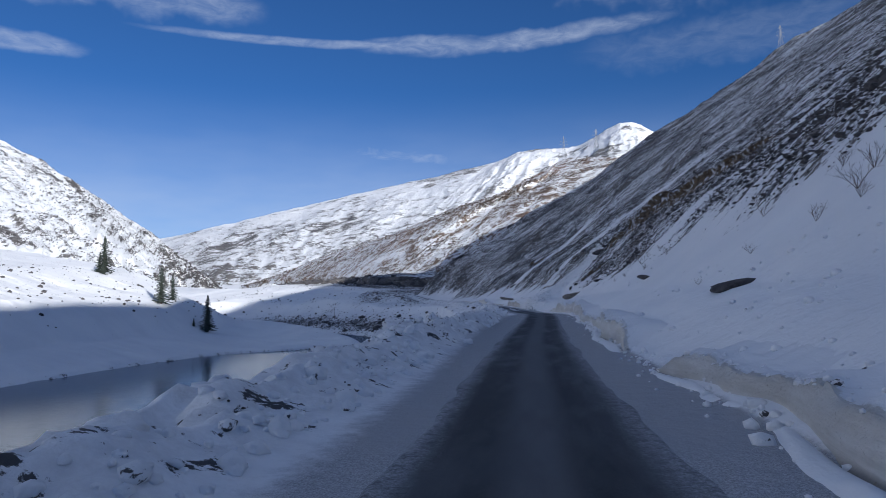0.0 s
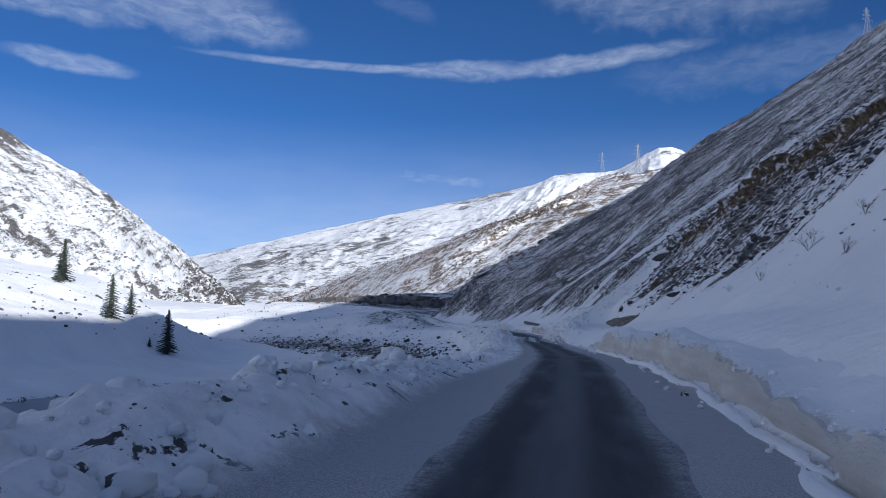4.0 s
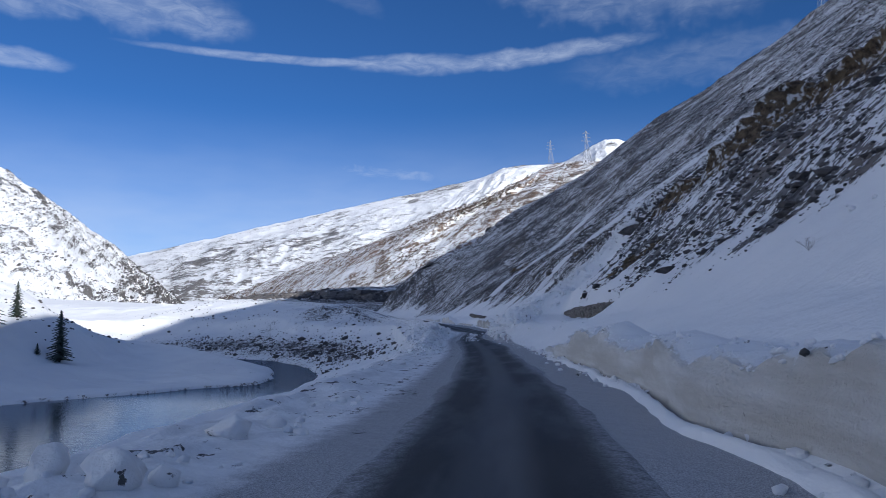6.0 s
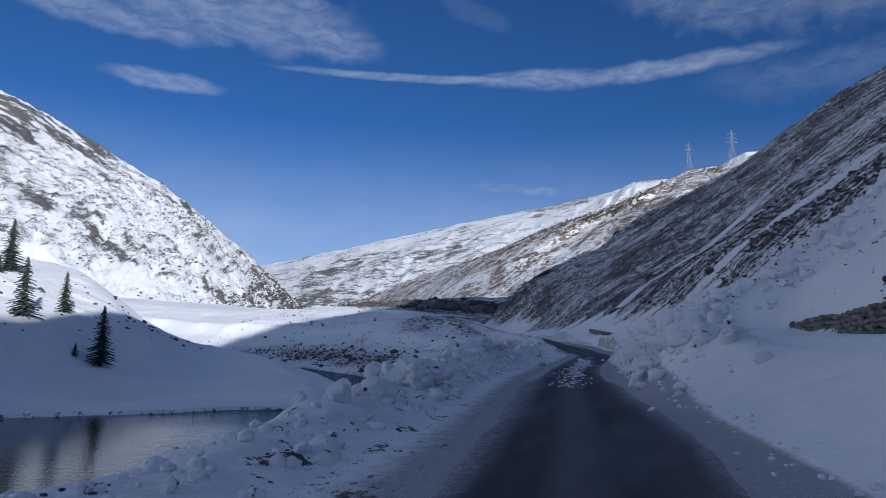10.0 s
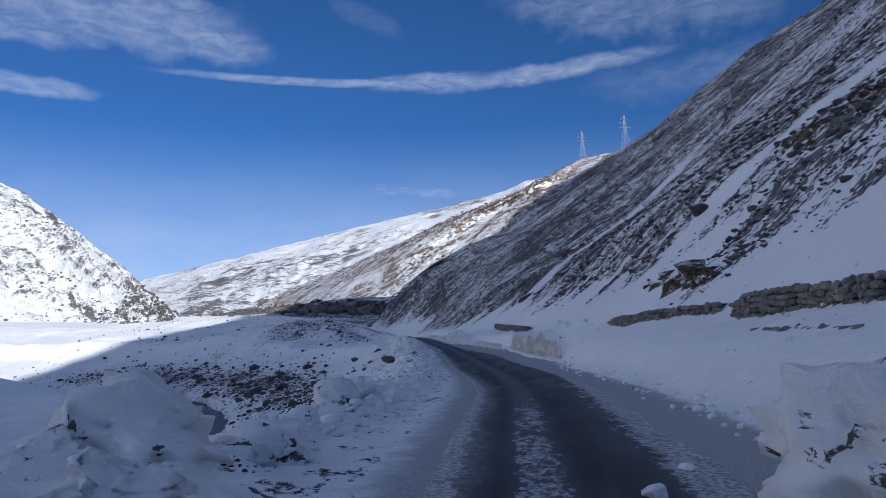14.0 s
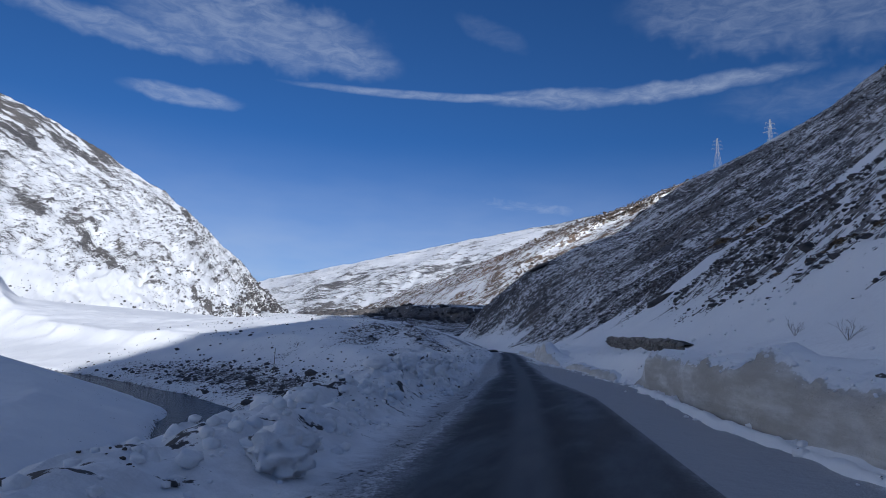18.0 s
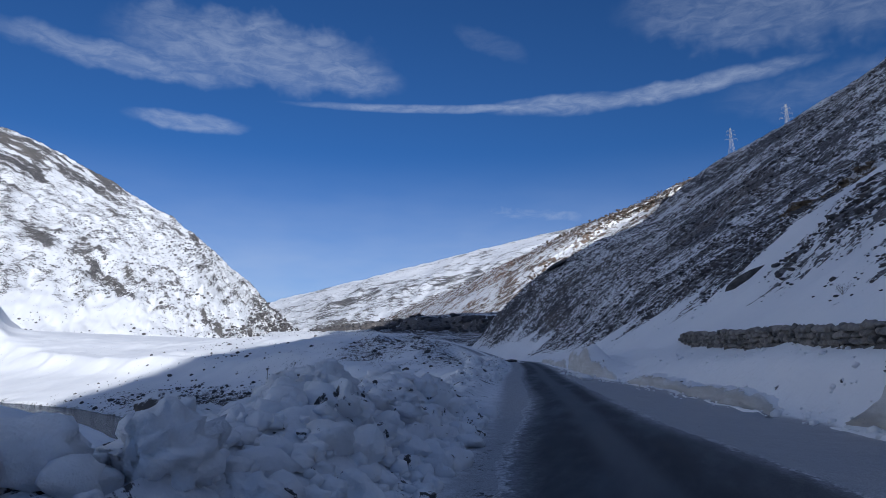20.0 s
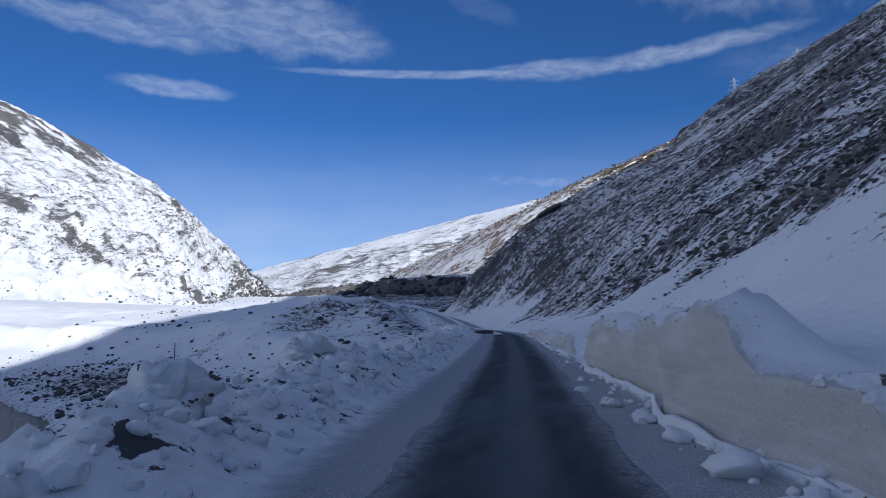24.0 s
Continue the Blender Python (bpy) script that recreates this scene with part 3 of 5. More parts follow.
    rock = rock + field * (0.02 + 0.14 * fbm(x * 0.13, y * 0.13, 4, 77)) + 0.46 * stony * (u < 0)
    heap = np.exp(-((x + 74) / 34) ** 2 - ((y - 322) / 30) ** 2) * (u < -4)
    rock = rock + heap * (0.36 + 0.25 * fbm(x * 0.1, y * 0.1, 3, 76)) + 0.28 * np.exp(-((x + 48) / 22) ** 2 - ((y - 288) / 26) ** 2) * (u < -7)
    bank = (gap < 1.0) & (gap > -3)
    rock = np.where(bank & (u < 0), np.maximum(rock, 0.42 * step(-1, 0.3, gap) * (1 - step(0.3, 1.2, gap)) + 0.6 * (gap < -0.4)), rock)
    rock = rock + 0.16 * west * step(-110, -125, x) + 0.33 * bare
    verge = np.interp(y, [0, 15, 30, 55, 66, 95, 130, 170, 195, 260], [2.6, 2.7, 3.2, 3.3, 2.7, 2.6, 2.3, 2.9, 2.8, 2.8])
    gravel = step(0.7, 1.0, np.abs(u)) * (1 - step(0.0, 0.5, u - foot + 0.35)) * np.clip((verge + 0.5 + u) / 1.6, 0, 1)
    gravel = gravel * (0.9 - 0.14 * step(112, 128, y) * (1 - step(186, 198, y)))
    return z, np.clip(rock, 0, 1), np.clip(gravel, 0, 1)


def churned_on(x, y):
    """Where wheels have churned soil into the snow of the verges."""
    u = x - road_x(y)
    left = step(-3.0, -2.6, u) * (1 - step(-1.8, -1.4, u)) * (step(60, 68, y) * (1 - step(182, 190, y)))
    left = left * step(0.15, 0.6, smooth_noise(u * 4, y * 0.15, 64) * 0.8 + smooth_noise(x * 2, y * 1.0, 65) * 0.3)
    right = step(1.2, 1.6, u) * (1 - step(2.4, 3.2, u)) * step(108, 114, y) * (1 - step(126, 131, y))
    return 0.42 * left + 0.36 * right


def grime_on(x, y):
    """Road dirt thrown into the ploughed snow; also masks its painted dark hollows."""
    u = x - road_x(y)
    return step(-2.0, -3.2, u) * (0.95 - 0.6 * step(-4.5, -9, u)) * (1 - step(-9, -16, u)) + 0.35 * step(2.0, 3.2, u) * (1 - step(3.6, 5.5, u)) * step(95, 110, y)


def river_side(y):
    """Lateral place of the river, to tell its banks apart."""
    ys, xs = [p[1] for p in RIVER], [p[0] for p in RIVER]
    return np.interp(y, ys, xs) - road_x(y)


def ground_at(x, y):
    return float(land(np.array([x]), np.array([y]))[0][0])


def sheet(name, x, y, z, mat, smooth=True, **layers):
    """One mesh over a grid of rows and columns."""
    r, c = x.shape
    co = np.stack([x, y, z], -1).reshape(-1, 3)
    i = np.arange((r - 1) * c).reshape(r - 1, c)[:, :-1].ravel()
    quads = np.stack([i, i + 1, i + c + 1, i + c], 1)
    return raw_mesh(name, co, quads, mat, smooth, **{k: v.ravel() for k, v in layers.items()})


def raw_mesh(name, co, faces, mat, smooth=True, **layers):
    me = bpy.data.meshes.new(name)
    n = faces.shape[1]
    me.vertices.add(len(co))
    me.vertices.foreach_set("co", np.ascontiguousarray(co, dtype=np.float32).ravel())
    me.loops.add(faces.size)
    me.loops.foreach_set("vertex_index", np.ascontiguousarray(faces, dtype=np.int32).ravel())
    me.polygons.add(len(faces))
    me.polygons.foreach_set("loop_start", np.arange(0, faces.size, n, dtype=np.int32))
    me.polygons.foreach_set("use_smooth", np.full(len(faces), smooth))
    me.update(calc_edges=True)
    for key, values in layers.items():
        layer = me.attributes.new(key, "FLOAT", "POINT")
        layer.data.foreach_set("value", np.ascontiguousarray(values, dtype=np.float32))
    me.materials.append(mat)
    return me


def spaced(parts):
    """Grid lines: (from, to, spacing) stretches."""
    out = []
    for a, b, d in parts:
        out.append(np.arange(a, b - d * 0.5, d))
    return np.concatenate(out + [[parts[-1][1]]])


us = spaced([(-4400, -1000, 300), (-1000, -400, 50), (-400, -140, 8), (-140, -60, 2.2), (-60, -12, 1.0), (-12, -8, 0.3), (-8, -2.6, 0.13), (-2.6, 7, 0.2), (7, 24, 0.45), (24, 60, 0.9), (60, 190, 2.0),
             (190, 400, 20), (400, 4400, 300)])
vs = spaced([(-400, -90, 30), (-90, -4, 3), (-4, 226, 0.26), (226, 345, 0.9), (345, 470, 1.6), (470, 520, 5), (520, 1200, 20), (1200, 4600, 170)])
gu, gy = np.meshgrid(us, vs)
gx = gu + road_x(np.clip(gy, -90, 420))
gz, grock, ggravel = land(gx, gy)
ground = new("ground", sheet("ground", gx, gy, gz, GROUND, True, rock=grock, gravel=ggravel, grime=grime_on(gx, np.clip(gy, -90, 420)), churned=churned_on(gx, gy)))
tagged(ground, "snow-covered valley floor and scree slope beside the road", "ground", kind="structure")

# the road: a dark cleared strip
rt, ry = np.meshgrid(np.linspace(-1, 1, 31), spaced([(-90, -4, 2), (-4, 240, 0.5), (240, 298, 2)]))
half_left = line([(-90, 1.4), (120, 1.4), (132, 1.15), (146, 1.3), (158, 1.9), (182, 1.8), (192, 1.4), (400, 1.4)])(ry)
half_right = line([(-90, 1.4), (92, 1.4), (100, 1.9), (112, 1.6), (118, 1.2), (126, 1.4), (134, 2.1), (158, 2.7), (178, 2.6), (187, 1.6), (195, 1.3), (400, 1.4)])(ry)
ru = np.where(rt < 0, rt * half_left, rt * half_right)
ru = ru + 0.09 * fbm(ry * 0.7, np.sign(rt) * 3.0, 3, 81) * (np.abs(rt) > 0.93) * np.sign(rt)
rx = ru + road_x(ry)
rz = road_z(ry) + valley_rise(ry) + 0.03 + 0.05 * step(225, 245, ry) - 0.006 * ru ** 2 * (np.abs(rt) < 0.97) - 0.05 * (np.abs(rt) > 0.97)
icy = 0.75 * step(0.75, 0.0, np.where(rt < 0, half_left, half_right) * (1 - np.abs(rt))) * step(104, 114, ry) * (1 - step(190, 200, ry)) + 0.75 * step(110, 116, ry) * (1 - step(127, 132, ry)) * (0.8 * np.exp(-(ru / 0.46) ** 4) + step(0.95, 1.2, np.abs(ru))) + 0.56 * step(122, 128, ry) * (1 - step(138, 150, ry)) * np.exp(-(ru / 0.42) ** 4) + 0.5 * step(122, 128, ry) * (1 - step(146, 156, ry)) * step(1.0, 1.4, ru)
road = new("road", sheet("road", rx, ry, rz, ASPHALT, True, lat=ru, icy=icy, rim=np.where(rt < 0, half_left, half_right) * (1 - np.abs(rt)) * (1.5 - 0.5 * step(98, 108, ry) * (1 - step(190, 200, ry)))))
tagged(road, "dark worn asphalt road with frosted edges and wheel tracks", "road", kind="structure")

# the river
wu, wy = np.meshgrid(spaced([(-620, -200, 20), (-200, -20, 1.5)]), spaced([(-95, 320, 2.0), (320, 460, 10)]))
gap = river_gap(wu, wy)
flow = step(150, 185, wy) * (1 - 0.5 * step(330, 420, wy))
keep = gap < 4
co = np.stack([wu, wy, np.full(wu.shape, WATER_Z)], -1).reshape(-1, 3)
rows, cols = wu.shape
i = np.arange((rows - 1) * cols).reshape(rows - 1, cols)[:, :-1].ravel()
quads = np.stack([i, i + 1, i + cols + 1, i + cols], 1)
quads = quads[keep.ravel()[quads].any(1)]
used, back_index = np.unique(quads, return_inverse=True)
river = new("water", raw_mesh("water", co[used], back_index.reshape(-1, 4), WATER, True, flow=flow.ravel()[used]))
tagged(river, "dark half-frozen river bending below the road", "river", kind="structure")


# ---------------------------------------------------------------- mountains
def mountain(name, foot, crest, rows, cols, mat, lump, bulge, rockiness, seed, label, wide, tall, lean, ridge=0.0, spread=1.0, crag=(), foot_scrub_shade=0.0, fans=False):
    """A mountainside between a line of foot points and a line of crest points, with a back that falls away."""
    def along(points, s):
        p = np.array(points, float)
        t = np.linspace(0, 1, len(p))
        return np.stack([curve(list(zip(t, p[:, k])))(s) for k in range(3)], -1)
    s = np.linspace(0, 1, cols)
    low, top = along(foot, s), along(crest, s)
    v = np.concatenate([np.linspace(0, 1, rows), [1.03, 1.12, 1.3, 1.6]])[:, None]
    front = np.clip(v, 0, 1)[..., None]
    p = low[None] * (1 - front) + top[None] * front
    away = (top - low)[None] * np.clip(v - 1, 0, None)[..., None]
    p = p + away * np.array([1, 1, -1.2])
    span = np.linalg.norm(top - low, axis=1).mean()
    ss, vv = np.meshgrid(s, v[:, 0])
    # noise runs in degrees of breadth and height, tilted with the strata
    A, B = ss * wide, vv * tall
    along, across = A + lean * B, B - lean * 0.5 * A
    big = fbm(along * 0.22, across * 0.4, 5, seed)
    gully = np.abs(fbm(A * 0.55 + 0.3 * lean * B, B * 0.3, 4, seed + 9))
    fine = fbm(along * 1.3, across * 2.4, 4, seed + 5, 0.62)
    patch = step(0.1, 0.5, fbm(along * 0.4, across * 0.9, 5, seed + 21, 0.62)) * step(-0.35, 0.45, fbm(along * 0.1 + 3, across * 0.25, 3, seed + 27))
    fade = step(0.0, 0.1, vv) * (0.4 + 0.6 * np.sin(np.clip(vv, 0, 1) * 3.1416))
    p[..., 2] += lump * fade * (0.5 * big + 0.5 * (0.3 - gully)) + lump * 0.16 * fine * step(0.02, 0.15, vv) - bulge * span * np.sin(np.clip(vv, 0, 1) * 3.1416)
    # the last term darkens the foot: denser scrub plus the spur's shadow painted in
    rock = rockiness + spread * (0.08 * big + 0.2 * fine + 0.36 * patch - 0.1 * (gully - 0.3)) + ridge * (vv - 0.5) + foot_scrub_shade * (1 - step(0.03, 0.12, vv)) * (1 - step(0.3, 0.45, ss))
    if crag:
        s0, s1, v0 = crag
        cliffs = step(-0.3, 0.1, fbm(A * 0.35, B * 1.5 + A * 0.25, 4, seed + 31))
        rock = rock + 0.5 * cliffs * step(s0 - 0.06, s0, ss) * (1 - step(s1, s1 + 0.08, ss)) * step(v0 - 0.06, v0, vv)
    if fans:
        edge = 0.07 + 0.09 * np.abs(fbm(A * 0.22, 0 * A, 3, seed + 41)) + 0.03 * fbm(A * 1.5, B, 3, seed + 43)
        rock = rock * step(0.0, 0.05, vv - edge) + 0.05
    ob = new(name, sheet(name, p[..., 0], p[..., 1], p[..., 2], mat, True, rock=np.clip(rock, 0, 1), gravel=np.zeros(rock.shape)))
    tagged(ob, label, "mountain", kind="structure")
    return ob


def sighted(b, up, d, x0=-1.0, y0=60.0):
    """A far place by its bearing to the left of +y, its height in degrees and its distance."""
    return (x0 - d * math.sin(radians(b)), y0 + d * math.cos(radians(b)), 1.5 + d * math.tan(radians(up)))


left_mountain = mountain("mountain_left", [(-1500, -400, -30), (-1150, 250, -25), (-930, 560, -20), (-760, 720, -20), (-610, 800, -16), (-480, 830, -8), (-425, 850, 8)],
         [sighted(75, 17, 3000), sighted(62, 17.2, 3200), sighted(52, 15.9, 3200), sighted(46, 13.5, 2900), sighted(40, 10.4, 2100), sighted(35, 6.9, 1350), (-445, 890, 14)],
         190, 460, PEAK, 26, 0.0, 0.255, 3, "sunlit snow-covered mountainside with dark rock bands", 45, 14, -0.7, 0.0, 1.25, (0.22, 0.5, 0.6), 0.0, True)
# never in view: added as a white reflector for the shaded right-hand slope
mountain("mountain_behind", [(-1500, -400, -30), (-1350, -900, -30), (-1000, -1500, -30), (-400, -1900, -30)],
         [sighted(75, 20, 3000), sighted(95, 30, 2600), sighted(125, 32, 2600), sighted(150, 28, 2900)],
         60, 120, PEAK, 26, 0.0, 0.1, 53, "unseen snowy mountainside added behind to bounce sunlight onto the slope", 60, 20, -0.5)
mountain("mountain_far", [sighted(40, 0.8, 1700), sighted(30, 1.0, 1500), sighted(20, 1.2, 1500), sighted(8, 2, 1500), sighted(-6, 3, 1500), sighted(-20, 4, 1500)],
         [sighted(37, 3.6, 4100), sighted(33, 5.0, 4200), sighted(24.7, 7.2, 4200), sighted(14.9, 9.6, 4200), sighted(5.2, 11.7, 4200), sighted(1.5, 12.8, 4200), sighted(-3, 13.0, 4250), sighted(-7.3, 14.6, 4300), sighted(-12, 12, 4300), sighted(-20, 10, 4300)],
         220, 460, FAR, 24, 0.0, 0.315, 13, "distant snow-covered mountain ridge in sunlight", 60, 9, 0.45, -0.3, 0.9)
hillside = mountain("hillside", [(-30, 335, -12), (-70, 380, -6), (-120, 450, 0), (-190, 560, 4), (-280, 700, 8), (-370, 820, 12), (-440, 900, 14)],
         [(130, 420, 84), (95, 520, 108), (52, 600, 127), (20, 655, 138), (-2, 575, 106), (-38, 568, 92), (-75, 615, 90), (-145, 695, 78), (-249, 800, 66), (-340, 860, 40), (-420, 930, 24)],
         200, 420, HILL, 2.6, -0.05, 0.46, 23, "sunlit hillside of brown scrub and thin snow", 60, 14, 0.3, 0.0, 0.42, (), 0.2)




# ---------------------------------------------------------------- things
def part(name, mesh, parent, label=""):
    ob = new(name, mesh)
    ob.parent = parent
    if label:
        tagged(ob, label)
    return ob


def to_mesh(name, bm, mat, smooth=False):
    me = bpy.data.meshes.new(name)
    bm.to_mesh(me)
    bm.free()
    me.materials.append(mat)
    if smooth:
        me.polygons.foreach_set("use_smooth", [True] * len(me.polygons))
    return me


def joined(name, shapes, mat, smooth=False):
    """Many small bodies in one mesh: shapes are (points, triangles)."""
    cos, tris, start = [], [], 0
    for co, tri in shapes:
        cos.append(co)
        tris.append(tri + start)
        start += len(co)
    return raw_mesh(name, np.concatenate(cos), np.concatenate(tris), mat, smooth)


def ball(level):
    bm = bmesh.new()
    bmesh.ops.create_icosphere(bm, subdivisions=level, radius=1)
    co = np.array([v.co[:] for v in bm.verts])
    tri = np.array([[v.index for v in f.verts] for f in bm.faces])
    bm.free()
    return co, tri


BALL1, BALL2, BALL3, BALL4 = ball(1), ball(2), ball(3), ball(4)
rng = np.random.default_rng(7)


def lump_shape(shape, seed, rough=0.3, flat=1.0, facets=0):
    """A lump of snow or rock: a ball cut by a few planes and dented."""
    co, tri = shape
    r = np.random.default_rng(seed)
    p = co.copy()
    dent = fbm(co[:, 0] * 1.3 + 3 * co[:, 2], co[:, 1] * 1.3 + 1.7 * co[:, 2], 3, seed)
    knob = np.abs(fbm(co[:, 0] * 2.6 - 2 * co[:, 2], co[:, 1] * 2.6 + 2.4 * co[:, 2], 2, seed + 40))
    crust = fbm(co[:, 0] * 6 + 4 * co[:, 2], co[:, 1] * 6 - 5 * co[:, 2], 2, seed + 60)
    p = p * (1 + rough * dent + rough * 0.5 * (0.4 - knob))[:, None]
    for _ in range(facets):
        d = r.normal(size=3)
        d /= np.linalg.norm(d)
        far = p @ d - r.uniform(0.45, 0.8)
        p = p - np.maximum(far, 0)[:, None] * d
    if len(co) > 300:
        curl = np.abs(fbm(co[:, 0] * 3.4 + 2 * co[:, 2], co[:, 1] * 3.4 - 3 * co[:, 2], 3, seed + 80))
        p = p * (1 + 0.36 * (0.35 - curl))[:, None]
    p = p * (1 + 0.16 * rough * crust + 0.02 * crust)[:, None]
    p = p * np.array([r.uniform(0.8, 1.25), r.uniform(0.8, 1.25), flat])
    return p, tri


def turn_z(p, a):
    c, s = math.cos(a), math.sin(a)
    return p @ np.array([[c, s, 0], [-s, c, 0], [0, 0, 1]])


# --- cut snow banks on the right of the road
BITS = [lump_shape(BALL1, 180 + k, 0.3, 0.8, 4) for k in range(6)]


def snow_bank(y0, y1, soil, label, reach=1.6, seed=0, apron=0.4):
    ys = spaced([(y0, y1, 0.16)])
    ends = step(0, 1.8, ys - y0) * step(0, 1.8, y1 - ys)
    foot = bank_foot(ys) + 0.22 * fbm(ys * 0.35, 0 * ys, 3, 90 + seed) - 0.12
    high = bank_high(ys) * (0.05 + 0.95 * ends) * (1 + 0.2 * fbm(ys * 0.45, 0 * ys + 4, 3, 91 + seed) + 0.1 * fbm(ys * 2.2, 0 * ys + 7, 4, 92 + seed)) + 0.05
    # section of the bank: run outwards, share of the height, how much it is face
    section = [(-1.0, 0.0, 0.0), (-0.75, 0.09, 0.0), (-0.45, 0.13, 0.0), (-0.16, 0.1, 0.15), (0.04, 0.03, 1), (0.07, 0.14, 1), (0.04, 0.28, 1), (0.02, 0.44, 1), (0.04, 0.58, 1), (0.07, 0.72, 1), (0.1, 0.84, 0.95), (0.15, 0.93, 0.75), (0.25, 1.0, 0.35), (0.45, 1.05, 0.05), (0.85, 1.07, 0)]
    n = len(section)
    X, Y, Z, F, S = (np.zeros((len(ys), n + 2)) for _ in range(5))
    S += 1
    drift = 0.5 + 0.5 * smooth_noise(ys * 0.4, 0 * ys + 2, 93 + seed)
    for k, (du, share, face) in enumerate(section):
        tier = high * share
        rough = 0.09 * fbm(ys * 0.25, tier * 1.8, 3, 95 + seed) + 0.02 * fbm(ys * 1.2, tier * 7 + k * 0.9, 2, 97 + seed)
        X[:, k] = foot + (du * drift * apron if du < -0.1 else du) + rough * (1 if face else 0.6) + road_x(ys)
        Y[:, k] = ys
        Z[:, k] = road_z(ys) + high * share + (0.1 * fbm(ys * 1.6, 0 * ys + k * 0.7, 4, 99 + seed) if share > 0.85 else 0.0) + (0.05 * fbm(ys * 1.8, 0 * ys + k * 0.6, 3, 98 + seed) if 0 < k < 3 else 0.0)
        if k == 0:
            Z[:, k] = land(X[:, k], ys)[0] - 0.05
        F[:, k] = face
        S[:, k] = share if k > 3 else 1.0
    for k, du in ((n, reach), (n + 1, reach + 0.8)):
        u = foot + du
        X[:, k], Y[:, k] = u + road_x(ys), ys
        Z[:, k] = land(X[:, k], ys)[0] - (0.04 if k == n else 0.35)
    ob = new("snow_bank", None)
    ob.location = (float(X.mean()), float(ys.mean()), float(road_z(ys.mean())))
    cx, cy, cz = ob.location
    for name, cut in (("snow_foot", slice(0, 5)), ("cut_face", slice(4, 12)), ("snow_cap", slice(11, n + 2))):
        part(name, sheet(name, X[:, cut] - cx, Y[:, cut] - cy, Z[:, cut] - cz, CUT, True, face=F[:, cut], soil=np.full(F[:, cut].shape, soil), share=S[:, cut]), ob)
    r = np.random.default_rng(seed)
    lip = []
    for _ in range(int(9 * (y1 - y0))):
        i, k = int(r.integers(0, len(ys))), int(r.choice([11, 12, 12, 13]))
        size = float(np.clip(r.lognormal(-3.4, 0.5), 0.015, 0.08)) * min(1.0, 0.3 + high[i])
        q, tri = BITS[int(r.integers(0, 6))]
        lip.append((q * size + np.array([X[i, k] - cx + r.normal(0, 0.04), Y[i, k] - cy + r.uniform(-0.08, 0.08), Z[i, k] - cz + 0.3 * size]), tri))
    tagged(part("crust", joined("crust", lip, DIRTY_SNOW, False), ob), "crumbling dirty crust along the top edge", "", "", "stuff")
    tagged(ob, label, "snow bank", group="cut snow banks along the road")
    return ob


snow_bank(3.0, 15.6, 0.25, "tan-stained cut snow bank beside the asphalt road", seed=1)
snow_bank(20.5, 47.0, 0.15, "low ploughed snow bank beside the asphalt road", seed=2, apron=0.5)
snow_bank(45.4, 93.0, 0.2, "long shovelled snow wall with a dirty lower face", seed=4, apron=0.4)
snow_bank(164.0, 186.5, 0.5, "brown mud-stained snow wall beside the road", seed=5)
snow_bank(188.5, 203.6, 0.3, "low snow ledge with a dark undercut edge", seed=6, apron=0.1)
snow_bank(204.3, 225.0, 0.12, "tall cut snow wall with pale tan layers", seed=7, apron=0.15)
snow_bank(228.0, 262.0, 0.15, "far cut snow bank along the road", seed=8)

# --- lumps of snow thrown up along the road
LUMPS = []
for k in range(10):
    p, tri = lump_shape(BALL4, 200 + k, 0.26, 0.9, 0 if k in (0, 4) else 1 + k % 2)
    LUMPS.append(raw_mesh("snow_chunk", p, tri, SNOW if k % 3 else DIRTY_SNOW, True))
SMALL_LUMPS = [raw_mesh("snow_chunk", *lump_shape(BALL3, 200 + k, 0.26, 0.9, 2 + k % 3), SNOW if k % 3 else DIRTY_SNOW, True) for k in range(10)]


def snow_chunk(x, y, size, k, label="", tall=1.0, spin=0.0, sink=0.35):
    ob = new("snow_chunk", (LUMPS if size > 0.3 else SMALL_LUMPS)[k % 10])
    ob.matrix_world = pose(x, y, ground_at(x, y) + size * 0.78 * tall * (1 - sink) * 0.8, 0, 0, spin) @ Matrix.Diagonal((size, size, size * tall, 1))
    tagged(ob, label or "rounded chunk of ploughed snow lying beside the road", "snow chunk", group="snow chunks along the road")
    return ob


